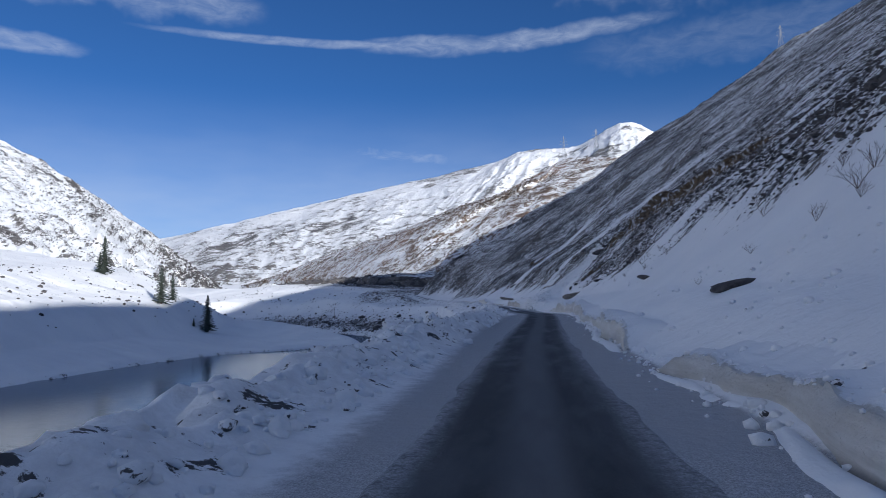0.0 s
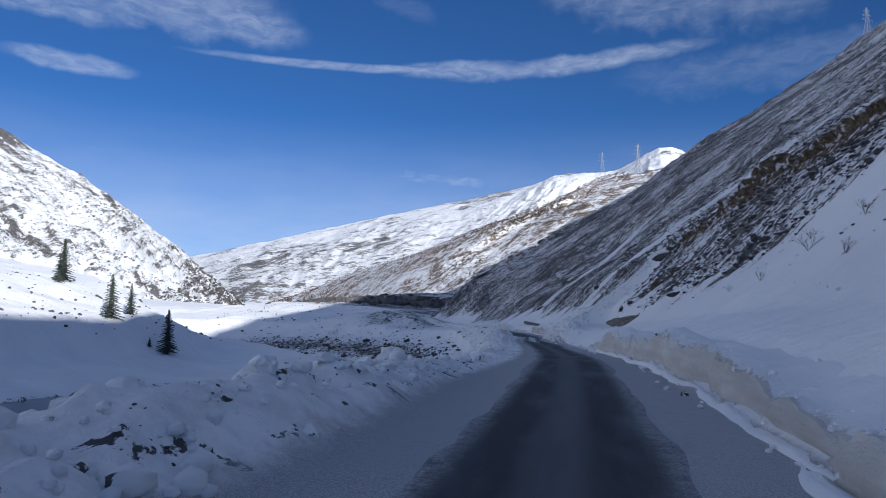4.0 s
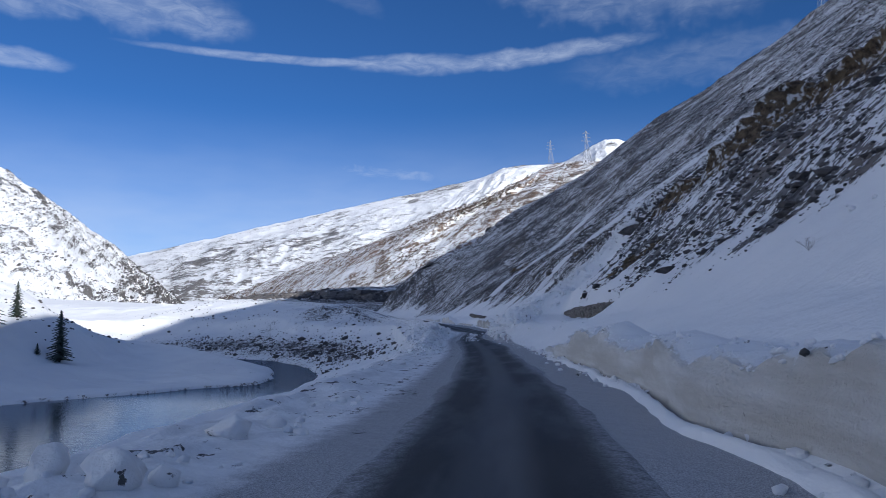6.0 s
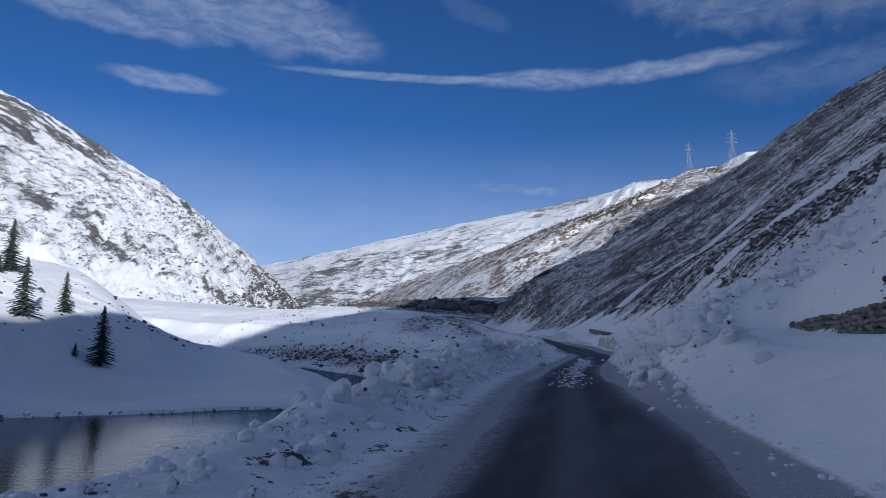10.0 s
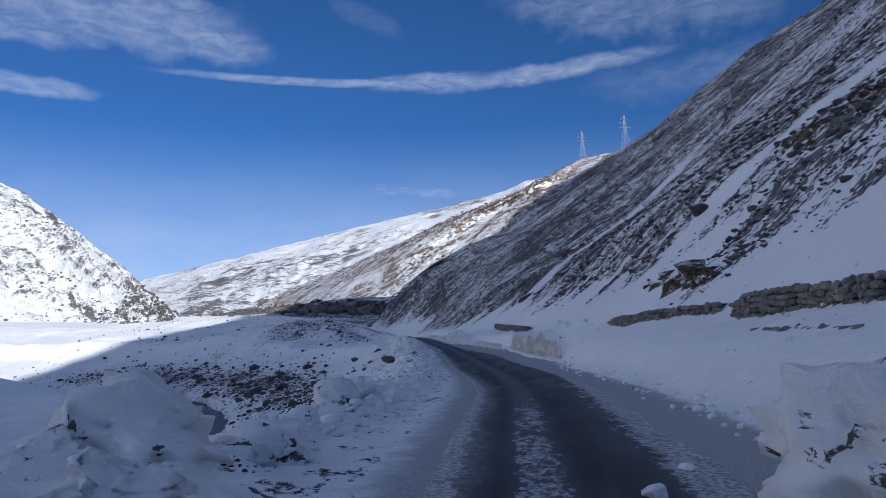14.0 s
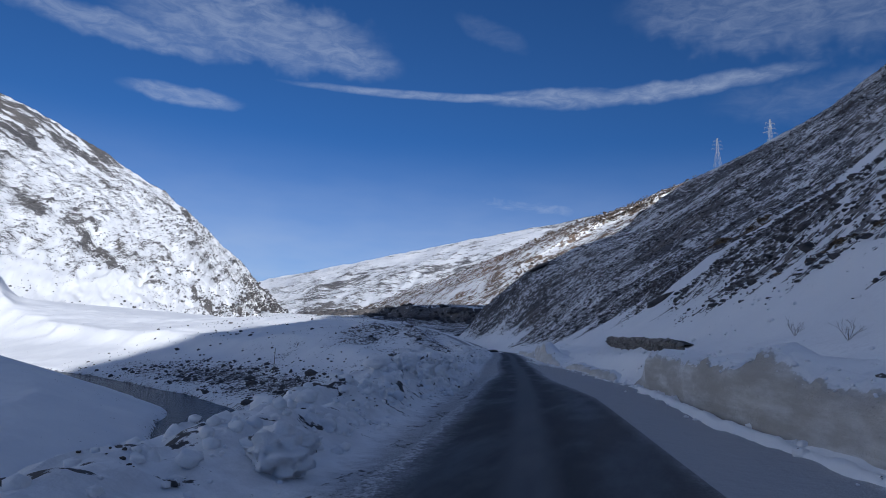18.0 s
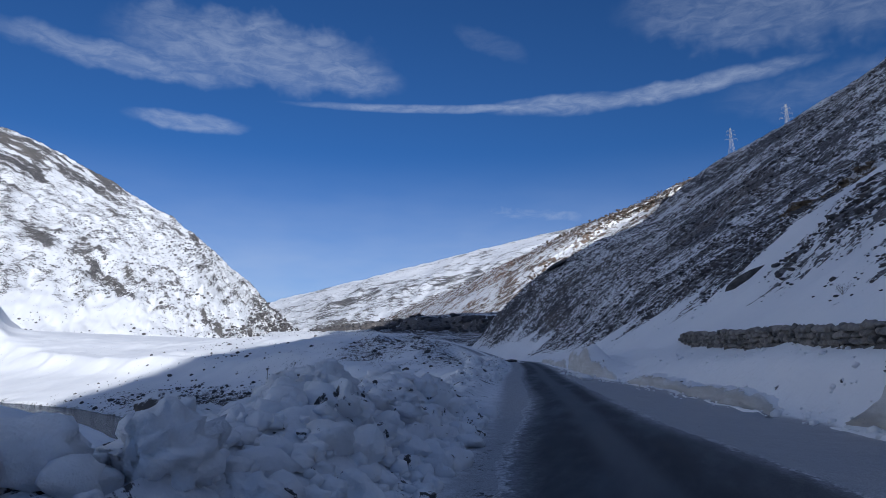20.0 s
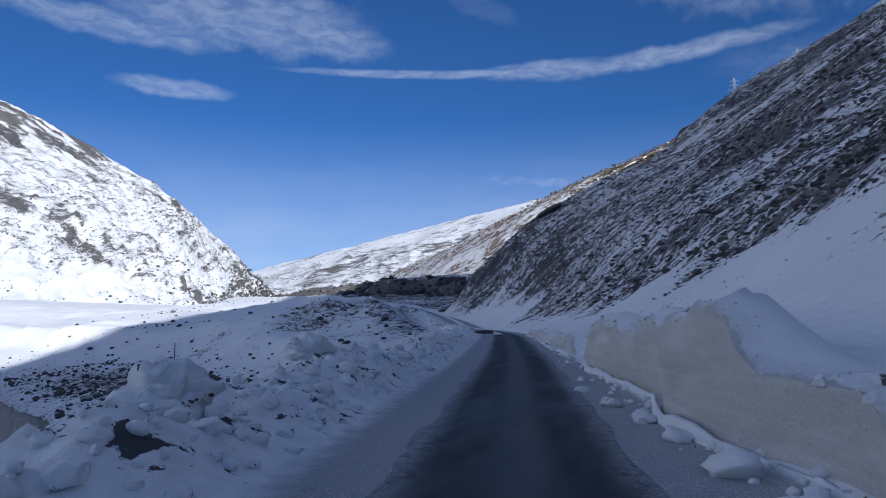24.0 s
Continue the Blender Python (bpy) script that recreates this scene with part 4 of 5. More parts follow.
# the chunks that stand out: place, radius, shape
NAMED = [(-5.0, 55.4, 0.42, 0), (-4.3, 53.6, 0.3, 1), (-4.1, 57.9, 0.22, 4), (-4.6, 52.0, 0.28, 5), (-5.3, 23.0, 0.5, 0), (-5.1, 29.5, 0.4, 4), (-2.9, 24.9, 0.2, 3), (-3.7, 61.5, 0.3, 2), (-4.1, 64.5, 0.28, 3), (-11.4, 132.2, 1.06, 4), (-11.3, 139.1, 0.56, 0), (-11.2, 140.4, 0.54, 4), (-11.6, 130.9, 0.72, 5), (-10.0, 124.0, 0.5, 1), (-9.8, 127.5, 0.62, 3), (-9.6, 129.5, 0.55, 5), (-12.4, 122.5, 0.5, 2), (-13.0, 120.8, 0.5, 0), (-8.1, 122.3, 0.42, 3),
         (-10.0, 133.2, 0.45, 0), (-13.6, 162.8, 0.5, 1), (-19.3, 185.6, 0.62, 2), (-19.9, 184.4, 0.7, 3), (-25.3, 207.9, 0.62, 4), (-24.9, 204.5, 0.45, 5), (-27.2, 214.2, 0.55, 1),
         (-18.1, 178.9, 0.42, 0), (-19.2, 180.6, 0.46, 4), (-19.0, 182.8, 0.3, 2), (-19.8, 183.9, 0.28, 5), (-9.6, 117.2, 0.55, 3), (-10.6, 116.0, 0.5, 0), (-9.6, 120.2, 0.5, 1), (-11.2, 119.4, 0.6, 2),
         (-3.7, 126.6, 0.65, 2), (-2.2, 124.6, 0.6, 0), (-3.6, 123.2, 0.4, 1), (-0.6, 125.0, 0.7, 4), (-2.6, 120.0, 0.5, 3), (-4.15, 130.9, 1.05, 0), (-4.8, 127.8, 0.45, 4), (-4.4, 126.8, 0.55, 5), (-4.0, 128.4, 0.6, 1), (-7.7, 104.2, 0.5, 0), (-7.4, 101.4, 0.45, 2), (-7.2, 99.6, 0.35, 1)]
for n, (x, y, size, k) in enumerate(NAMED):
    size = size * (0.78 if size < 0.45 else 0.7 if size < 1 else 0.8)
    snow_chunk(x, y, size, k, "large chunk of ploughed snow heaped beside the road" if size > 0.45 else "", 1.0, 47 * n)
# small blocks lying on the road itself
for n, (x, y, size) in enumerate([(-2.9, 108.6, 0.2), (-5.8, 131.7, 0.14), (-7.0, 130.7, 0.16), (-5.3, 133.0, 0.09), (-2.6, 104.3, 0.1), (-6.4, 127.5, 0.12), (-6.2, 128.6, 0.1), (-4.9, 129.6, 0.12),
                                  (-20.3, 211.9, 0.2), (-19.8, 210.5, 0.2), (-20.9, 213.6, 0.17), (-19.3, 208.7, 0.26), (-21.7, 215.8, 0.13), (-18.9, 206.9, 0.3)]):
    snow_chunk(x, y, size, n + 6, "small block of snow fallen on the road edge", 0.8, 77 * n)
# many along both berms
for n in range(520):
    y = float(rng.uniform(2, 238))
    dense = (0.45 + 0.55 * float(smooth_noise(y * 0.11, 0.5, 3))) * (0.12 if 63 < y < 94 else 1.0)
    if rng.uniform() > dense * (0.55 if y < 190 else 0.8):
        continue
    u = -4.2 + float(rng.normal(0, 0.65))
    size = float(np.clip(rng.lognormal(-1.9, 0.45), 0.07, 0.36))
    x = float(road_x(y)) + u
    if u > -2.5 - size:
        continue
    snow_chunk(x, y, size, int(rng.integers(0, 10)), "", float(rng.uniform(0.75, 1.25)), float(rng.uniform(0, 360)), 0.8)


def litter(name, spots, shapes, mat, label, category, smooth=True, lift=0.2):
    """Countless small pieces as one body of stuff. spots: x, y, size."""
    x, y, size = (np.array(v) for v in zip(*spots))
    z = land(x, y)[0]
    made = []
    for n in range(len(x)):
        p, tri = shapes[n % len(shapes)]
        a = 2.399 * n
        made.append((turn_z(p, a) * size[n] + np.array([x[n], y[n], z[n] + size[n] * lift]), tri))
    ob = new(name, joined(name, made, mat, smooth))
    tagged(ob, label, category, kind="stuff")
    return ob


CRUMBS = [lump_shape(BALL1, 300 + k, 0.3, 0.8, 1) for k in range(8)]
CLODS = [lump_shape(BALL2, 310 + k, 0.4, 0.85, 3) for k in range(10)]
STONES = [lump_shape(BALL1, 330 + k, 0.2, 0.7, 5) for k in range(10)]
SHARDS = [lump_shape(ball(1), 350 + k, 0.15, 0.55, 7) for k in range(10)]

spots = []
for n in range(5200):
    y = rng.uniform(1, 262)
    u = -2.6 - abs(rng.normal(0, 1.7))
    if smooth_noise(y * 0.15, u * 0.4, 8) < (0.72 if 63 < y < 94 else 0.3):
        continue
    spots.append((road_x(y) + u, y, float(np.clip(rng.lognormal(-2.7, 0.5), 0.03, 0.22))))
for n in range(1500):
    y = rng.uniform(1, 262)
    spots.append((road_x(y) + bank_foot(y) - 0.12 + abs(rng.normal(0, 0.25)) * rng.choice([-1, 0.6]), y, float(np.clip(rng.lognormal(-3.0, 0.5), 0.02, 0.15))))
for n in range(1600):
    y = rng.uniform(2, 262)
    if bank_high(y) > 0.4:
        spots.append((road_x(y) + bank_foot(y) + 0.45 + abs(rng.normal(0, 0.4)), y, float(np.clip(rng.lognormal(-3.0, 0.5), 0.02, 0.13))))
for n in range(1300):
    y = rng.uniform(109, 131)
    spots.append((road_x(y) + rng.normal(0, 0.28), y, float(np.clip(rng.lognormal(-3.6, 0.5), 0.012, 0.06))))
litter("snow_crumbs", spots, CRUMBS, SNOW, "crumbled lumps of ploughed snow along both road edges", "snow", True, 0.25)

spots = []
for n in range(9000):
    y = float(np.clip(rng.normal(121, 5.5), 104, 132))
    u = 1.6 + abs(rng.normal(0, 8.0))
    x = float(road_x(y)) + u
    if avalanche(np.array([x]), np.array([y]))[0] < 0.12:
        continue
    spots.append((x, y, float(np.clip(rng.lognormal(-2.3, 0.6), 0.05, 0.5 if u < 8 else 0.3))))
for n in range(900):
    y = float(np.clip(rng.normal(121, 4.5), 110, 131))
    x = float(road_x(y)) - 2.2 - abs(rng.normal(0, 2.6))
    spots.append((x, y, float(np.clip(rng.lognormal(-3.0, 0.5), 0.03, 0.15))))
for n in range(1500):
    y = float(np.clip(rng.normal(181.0, 3.4), 172, 187.5))
    x = float(road_x(y)) - 2.3 - abs(rng.normal(0, 3.0))
    spots.append((x, y, float(np.clip(rng.lognormal(-2.3, 0.5), 0.04, 0.26))))
big = sorted([s for s in spots if s[2] > 0.2], key=lambda s: -s[2])
spots = [s for s in spots if s[2] <= 0.2]
SLABS = [lump_shape(BALL3, 380 + k, 0.3, 0.85, 3) for k in range(12)]
SLAB_MESHES = [raw_mesh("snow_block", *shape, DIRTY_SNOW if k % 2 else SNOW, True) for k, shape in enumerate(SLABS)]
for n, (x, y, size) in enumerate(big[:240]):
    ob = new("snow_block", SLAB_MESHES[n % 12])
    ob.matrix_world = pose(x, y, ground_at(x, y) + size * (0.35 if x > road_x(y) else 0.08), 20 * math.sin(3 * n), 20 * math.cos(5 * n), 137 * n) @ Matrix.Diagonal((size, size, size, 1))
    tagged(ob, "broken block of avalanche snow piled beside the road", "snow block", group="blocks of avalanche snow")
litter("avalanche_blocks", big[240:], SLABS, DIRTY_SNOW, "grey broken blocks of avalanche snow piled beside the road", "avalanche debris", True, 0.35)
litter("avalanche_debris", spots, CLODS, SNOW, "broken avalanche snow in tumbled blocks across the roadside", "avalanche debris", True, 0.35)

# great broken slabs in the ploughed heap
BLOCKS = [raw_mesh("snow_block", *lump_shape(BALL4, 260 + k, 0.28, 0.8, 3), DIRTY_SNOW if k % 2 else SNOW, True) for k in range(6)]
for n in range(22):
    y = 175.5 + 11.0 * ((n * 0.618) % 1.0)
    u = -3.3 - 3.6 * ((n * 0.7548) % 1.0)
    size = 0.24 + 0.3 * ((n * 0.382) % 1.0) * (1 if u < -4 else 0.6)
    x = float(road_x(y)) + u
    ob = new("snow_block", BLOCKS[n % 6])
    ob.matrix_world = pose(x, y, ground_at(x, y) + size * 0.1, 25 * math.sin(n), 25 * math.cos(2 * n), 83 * n) @ Matrix.Diagonal((size * 1.15, size, size * 0.95, 1))
    tagged(ob, "angular grey-white block of broken ploughed snow in a heap", "snow block", group="blocks of the snow heap")

# dark soil and stones caught in the ploughed snow
spots = []
for n in range(26000):
    y = rng.uniform(1, 245)
    u = -2.4 - abs(rng.normal(0, 1.9))
    if smooth_noise(y * 1.3, u * 1.6, 18) < 0.78 or u > -3.0 or 62 < y < 94:
        continue
    spots.append((road_x(y) + u, y, float(np.clip(rng.lognormal(-3.7, 0.4), 0.012, 0.045))))
litter("soil_clods", spots, SHARDS, SOIL, "dark soil and stones caught in the ploughed snow", "soil", False, 0.05)

# clods and rolled snowballs on the right slope
spots = []
for n in range(1500):
    y = rng.uniform(5, 240)
    u = bank_foot(y) + 0.8 + abs(rng.normal(0, 4.5))
    if u > scree_edge(y) + 1 or smooth_noise(y * 0.12, u * 0.35, 62) < 0.58:
        continue
    spots.append((road_x(y) + u, y, float(np.clip(rng.lognormal(-3.0, 0.5), 0.03, 0.13))))
litter("snow_clods", spots, CRUMBS, SNOW, "snow clods rolled down the smooth white slope", "snow", True, 0.3)

# --- scree and boulders
spots = []
tries = 120000
ty = rng.uniform(-2, 330, tries)
tu = scree_edge(ty) - 2 + rng.exponential(26, tries)
tx = road_x(ty) + tu
_, trock, _ = land(tx, ty)
for n in range(tries):
    if tu[n] < 150 and trock[n] + rng.uniform(-0.25, 0.25) > 0.34:
        far = math.hypot(tu[n], max(0, 40)) / 60
        spots.append((tx[n], ty[n], float(np.clip(rng.lognormal(-2.2, 0.55) * (0.75 + 0.6 * far) * (0.55 if trock[n] < 0.42 else 0.85), 0.05, 0.55))))
litter("scree", spots[:52000], SHARDS, DARK_ROCK, "dark angular scree dusted with snow on the slope", "scree", False, 0.1)

spots = []
tx, ty = rng.uniform(-190, -14, 26000), rng.uniform(165, 420, 26000)
_, trock, _ = land(tx, ty)
tgap, tu = river_gap(tx, ty), tx - road_x(ty)
for n in range(26000):
    if tgap[n] < 1.0 or tu[n] > -8 or (tx[n] < -75 and ty[n] < 228) or (ty[n] < 300 and tu[n] < river_side(ty[n])):
        continue
    near_river = math.exp(-((tgap[n] - 10) / 10) ** 2) * (195 < ty[n] < 310) * (tu[n] > np.interp(ty[n], [195, 310], [-60, -160]))
    if rng.uniform() < 0.02 + 0.8 * near_river + 0.9 * max(0.0, trock[n] - 0.25) + 0.03 * (ty[n] > 225):
        spots.append((tx[n], ty[n], float(np.clip(rng.lognormal(-1.45, 0.6), 0.1, 1.7))))
litter("river_boulders", spots, STONES, DARK_ROCK, "dark boulders scattered over the snowy riverside", "boulders", False, 0.15)

# stones on the shaded bank across the river
spots = []
for n in range(260):
    y = rng.uniform(95, 235)
    x = -106 - abs(rng.normal(0, 32))
    spots.append((x, y, float(np.clip(rng.lognormal(-1.1, 0.5), 0.15, 0.9))))
litter("bank_stones", spots, STONES, DARK_ROCK, "dark stones dotted over the snowy far bank", "boulders", False, 0.15)

# blocks along the terrace's edge and over the moraine
spots = []
for n in range(750):
    along, past = rng.uniform(-25, 175), rng.normal(-3.0, 4.5)
    spots.append((-60 - 0.83 * along + 0.558 * past, 366 + 0.558 * along + 0.83 * past, float(np.clip(rng.lognormal(-0.6, 0.6), 0.25, 1.9))))
litter("terrace_boulders", spots, STONES, DARK_ROCK, "dark boulders tumbled along the edge of the terrace", "boulders", False, 0.15)

BOULDERS = [raw_mesh("boulder", *lump_shape(BALL2, 400 + k, 0.16, 0.7, 8), DARK_ROCK, False) for k in range(6)]
for n, (x, y, sx, sy, sz, tilt, label) in enumerate([
        (6.0, 23.4, 0.9, 0.5, 0.35, 8, "dark flat rock poking out of the snow slope"),
        (6.9, 92.8, 0.6, 0.4, 0.35, 5, "dark rock in the snow at the scree edge"),
        (-16.0, 333.5, 3.2, 2.6, 2.6, 0, "large dark boulder perched on the ridge"),
        (-18.6, 173.0, 0.8, 0.6, 0.6, 0, "dark rounded boulder in the roadside snow"),
        (-10.1, 214.6, 1.9, 0.7, 0.5, 24, "long tilted dark rock slab on the snow slope"),
        (2.8, 169.9, 0.9, 0.8, 0.8, 10, "dark overhanging rock outcrop on the slope"),
        (3.9, 109.4, 0.5, 0.4, 0.4, 0, "dark round boulder on top of the stone wall"),
        (4.6, 107.8, 0.45, 0.4, 0.4, 0, "dark round boulder on top of the stone wall"),
        (-41.0, 321.0, 3.4, 1.8, 1.1, 24, "dark cliff knob at the end of the spur"),
        (-16.5, 150.5, 0.5, 0.4, 0.4, 0, "dark boulder in the snow below the road"),
        (-22.0, 190.0, 0.5, 0.5, 0.4, 0, "dark boulder in the snow below the road"),
        (-39.0, 268.0, 2.2, 0.8, 0.5, 5, "dark low rock at the foot of the slope"),
        (7.6, 54.0, 0.8, 0.5, 0.4, 0, "dark rock in the snow slope"),
        (9.6, 121.5, 1.3, 0.9, 0.9, 10, "dark outcrop above the stone wall")]):
    ob = new("boulder", BOULDERS[n % 6])
    ob.matrix_world = pose(x, y, ground_at(x, y) + 0.15 * sz, 0, -tilt, 40 * n if tilt == 0 else -20) @ Matrix.Diagonal((sx, sy, sz, 1))
    tagged(ob, label, "boulder", group="boulders")


# --- eroded earth scarps under the scree
def scarp(points, tall, label, seed):
    """A bare overhanging earth face that runs along the slope: points are (x, y)."""
    p = np.array(points, float)
    t = np.linspace(0, 1, len(p))
    s = np.linspace(0, 1, 140)
    x, y = np.interp(s, t, p[:, 0]), np.interp(s, t, p[:, 1])
    rows = []
    h = tall * np.abs(np.sin(s * math.pi)) ** 0.6 * (0.7 + 0.75 * fbm(s * 9, 0 * s, 4, seed))
    lat = x - road_x(y)
    for k, (out, share) in enumerate([(-1.6, -0.25), (-0.9, 0.0), (-0.55, 0.2), (-0.35, 0.42), (-0.28, 0.62), (-0.32, 0.8), (-0.42, 0.93), (-0.25, 1.0), (0.4, 1.06), (1.4, 0.9)]):
        xx = x + out * (0.35 + h * 0.5) + 0.4 * fbm(s * 22, 0 * s + share * 2.5, 4, seed + 3) * (0 < k < 8)
        zz = land(xx, y)[0] * 0 + land(x - 0.5, y)[0] + h * share - (0.3 if k in (0, 9) else 0)
        if k in (0, 9):
            zz = land(xx, y)[0] - 0.25
        rows.append(np.stack([xx, y, zz], -1))
    g = np.stack(rows, 1)
    ob = new("earth_scarp", sheet("earth_scarp", g[..., 0], g[..., 1], g[..., 2], SCARP, False))
    tagged(ob, label, "earth bank", group="earth scarps")


scarp([(10.2, 116), (12.2, 109.5), (14.6, 105), (18.6, 103), (20.8, 96), (24, 86), (27, 76)], 2.1, "bare brown earth scarp across the scree slope", 501)
scarp([(5.4, 109.5), (7.4, 106), (9.4, 102.5)], 0.8, "dark outcrop of earth above the stone wall", 505)
scarp([(-0.9, 166.4), (-0.2, 161.8), (0.7, 155)], 0.75, "brown eroded earth face at the snow's upper edge", 511)
scarp([(-4.6, 188), (-2.0, 181.5), (-0.2, 174.5), (0.6, 170.6)], 0.9, "brown crumbling earth face below the scree", 515)
scarp([(5.6, 173), (7.1, 163), (9.2, 157), (13.0, 146)], 0.8, "dark overhanging earth scarp on the slope", 521)
scarp([(-6.5, 239), (-3.0, 229), (0.5, 222)], 1.2, "dark earth scarp on the slope", 523)


# --- dry-stone retaining walls
WALL_STONES = [raw_mesh("stone", *lump_shape(ball(2), 600 + k, 0.06, 0.9, 10), STONE, False) for k in range(7)]


WALL_FACES = [np.array([f.vertices[:] for f in me.polygons]) for me in WALL_STONES]


def stone_wall(ya, yb, lat, crown, label, rows=7):
    """A wall of laid stones from ya to yb along the road; crown: the height of its top."""
    r = np.random.default_rng(int(ya * 10))
    ys = spaced([(ya + 0.25, yb - 0.25, 0.5)])
    u = lat(ys)
    x = u + road_x(ys)
    top = crown(ys) + 0.05 * fbm(ys * 0.5, 0 * ys, 3, int(ya))
    low = land(x - 0.2, ys)[0]
    g = []
    for dx, dz in ((0.02, -1.4), (0.02, -0.02), (0.55, -0.02), (0.55, -1.4)):
        g.append(np.stack([x + dx + 0.06, ys, top + dz], -1))
    g = np.stack(g, 1)
    wall = new("stone_wall", None)
    wall.location = (float(x.mean()), float(ys.mean()), float(top.mean() - 1))
    tagged(wall, label, "stone wall", group="dry-stone walls above the road")
    base = wall.location
    core = part("core", sheet("core", g[..., 0] - base[0], g[..., 1] - base[1], g[..., 2] - base[2], MORTAR, False), wall)
    n, rest = 0, []
    for row in range(rows):
        y = ya + r.uniform(0, 0.3)
        while y < yb - 0.1:
            w = r.uniform(0.2, 0.5)
            h = r.uniform(0.13, 0.18)
            xx = float(lat(y + w / 2) + road_x(y + w / 2))
            tt = float(np.interp(y + w / 2, ys, top))
            if row * 0.165 < tt - float(np.interp(y + w / 2, ys, low)) + 0.35:
                kind = int(r.integers(0, 7))
                if n >= 296:
                    q = np.array([v.co[:] for v in WALL_STONES[kind].vertices]) * np.array([0.17, w * 0.6, h * 0.95])
                    rest.append((q + np.array([xx + 0.07 - base[0], y + w / 2 - base[1], tt - 0.06 - row * 0.165 - base[2]]), WALL_FACES[kind]))
                    y += w + 0.02
                    continue
                ob = part("stone", WALL_STONES[kind], wall)
                ob.location = (xx + 0.07 + r.uniform(-0.03, 0.03) - base[0], y + w / 2 - base[1], tt - 0.06 - row * 0.165 + r.uniform(-0.02, 0.025) - base[2])
                ob.scale = (0.17, w * 0.6, h * 0.95)
                ob.rotation_euler = (r.uniform(-0.15, 0.15), r.uniform(-0.1, 0.1), r.uniform(-0.1, 0.1))
                n += 1
            y += w + 0.02
    if rest:
        tagged(part("lower_courses", joined("lower_courses", rest, STONE), wall), "", "", "", "stuff")
    return wall


stone_wall(97.5, 122.5, wall_line, line([(97, 2.6), (107, 2.45), (122, 2.12), (123, 1.9)]), "long dry-stone wall half buried in snow")
stone_wall(139.5, 148.5, line([(139, 7.0), (150, 7.3)]), line([(139, 2.38), (146, 2.42), (147.6, 2.4), (148.5, 2.1)]), "tall dry-stone retaining wall capped with snow")
stone_wall(150.0, 164.0, line([(150, 7.35), (164, 7.2)]), line([(150, 2.3), (158, 2.28), (162.8, 2.13), (164, 1.9)]), "low dry-stone retaining wall in the snow slope")
stone_wall(183.5, 208.5, line([(183, 6.0), (190, 6.2), (201, 6.6), (208.5, 7.1)]), line([(183, 1.85), (186, 2.1), (201, 2.52), (207.5, 2.8), (208.5, 2.7)]), "grey dry-stone wall above the snow bank")
stone_wall(138.0, 144.0, line([(138, 5.9), (145, 6.0)]), line([(138, 1.42), (143.4, 1.36), (144, 1.2)]), "low course of dry-stone wall in the snow", 2)


SURFACE = {}


def height_on(ob, x, y):
    """Height of a mountain's surface near a place."""
    if ob.name not in SURFACE:
        co = np.zeros(len(ob.data.vertices) * 3, dtype=np.float32)
        ob.data.vertices.foreach_get("co", co)
        SURFACE[ob.name] = co.reshape(-1, 3)
    co = SURFACE[ob.name]
    near = np.argsort((co[:, 0] - x) ** 2 + (co[:, 1] - y) ** 2)[:4]
    return float(co[near, 2].mean())


# --- spruces
def spruce(seed, tall, wide, limbs):
    """trunk and crown meshes of one spruce, standing on z = 0."""
    r = np.random.default_rng(seed)
    bm = bmesh.new()
    bmesh.ops.create_cone(bm, cap_ends=True, segments=7, radius1=0.026 * tall, radius2=0.01, depth=tall * 0.98)
    bmesh.ops.translate(bm, verts=bm.verts, vec=(0, 0, tall * 0.49))
    trunk = to_mesh("trunk", bm, BARK)
    cos, tris, start = [], [], 0
    for n in range(limbs):
        s = (n + r.uniform(0, 1)) / limbs
        z = tall * (0.07 + 0.91 * s)
        reach = wide * (1 - s) ** 0.85 * r.uniform(0.6, 1.12) + 0.06 * wide
        a = n * 2.39996 + r.uniform(-0.4, 0.4)
        droop = -0.28 * reach - 0.1 * r.uniform(0, 1)
        base = np.array([0, 0, z])
        tip = np.array([math.cos(a) * reach, math.sin(a) * reach, z + droop])
        side = np.array([-math.sin(a), math.cos(a), 0])
        for j in range(6):
            q = 0.15 + 0.85 * j / 5
            c = base + (tip - base) * q
            w = reach * 0.33 * (1.12 - q) + 0.07
            for sgn in (-1, 1):
                e = c + side * sgn * w * r.uniform(0.7, 1.2) + (tip - base) * 0.12 + np.array([0, 0, -0.22 * w * r.uniform(0.4, 1.8)])
                b2 = c - (tip - base) * 0.12
                t2 = c + (tip - base) * 0.2
                cos += [b2 + [0, 0, 0.05], e, t2, c + [0, 0, -0.16 - 0.1 * w]]
                tris += [[start, start + 1, start + 2], [start, start + 3, start + 1], [start + 1, start + 3, start + 2]]
                start += 4
    crown = raw_mesh("crown", np.array(cos), np.array(tris), NEEDLES, False)
    return trunk, crown


SPRUCES = [spruce(700, 11.5, 2.7, 130), spruce(701, 11.0, 2.9, 110), spruce(702, 10.0, 2.2, 100), spruce(703, 9.0, 2.9, 100)]


def plant_spruce(x, y, k, scale=1.0, label="dark green spruce standing on the snowy river bank", z=None):
    tree = new("spruce_tree", None)
    zz = ground_at(x, y) if z is None else z
    tree.matrix_world = pose(x, y, zz - 0.15, 0, 0, 61 * k + 13 * x) @ Matrix.Diagonal((scale, scale, scale, 1))
    part("trunk", SPRUCES[k][0], tree)
    part("crown", SPRUCES[k][1], tree)
    tagged(tree, label, "tree", group="spruces across the river")
    return tree


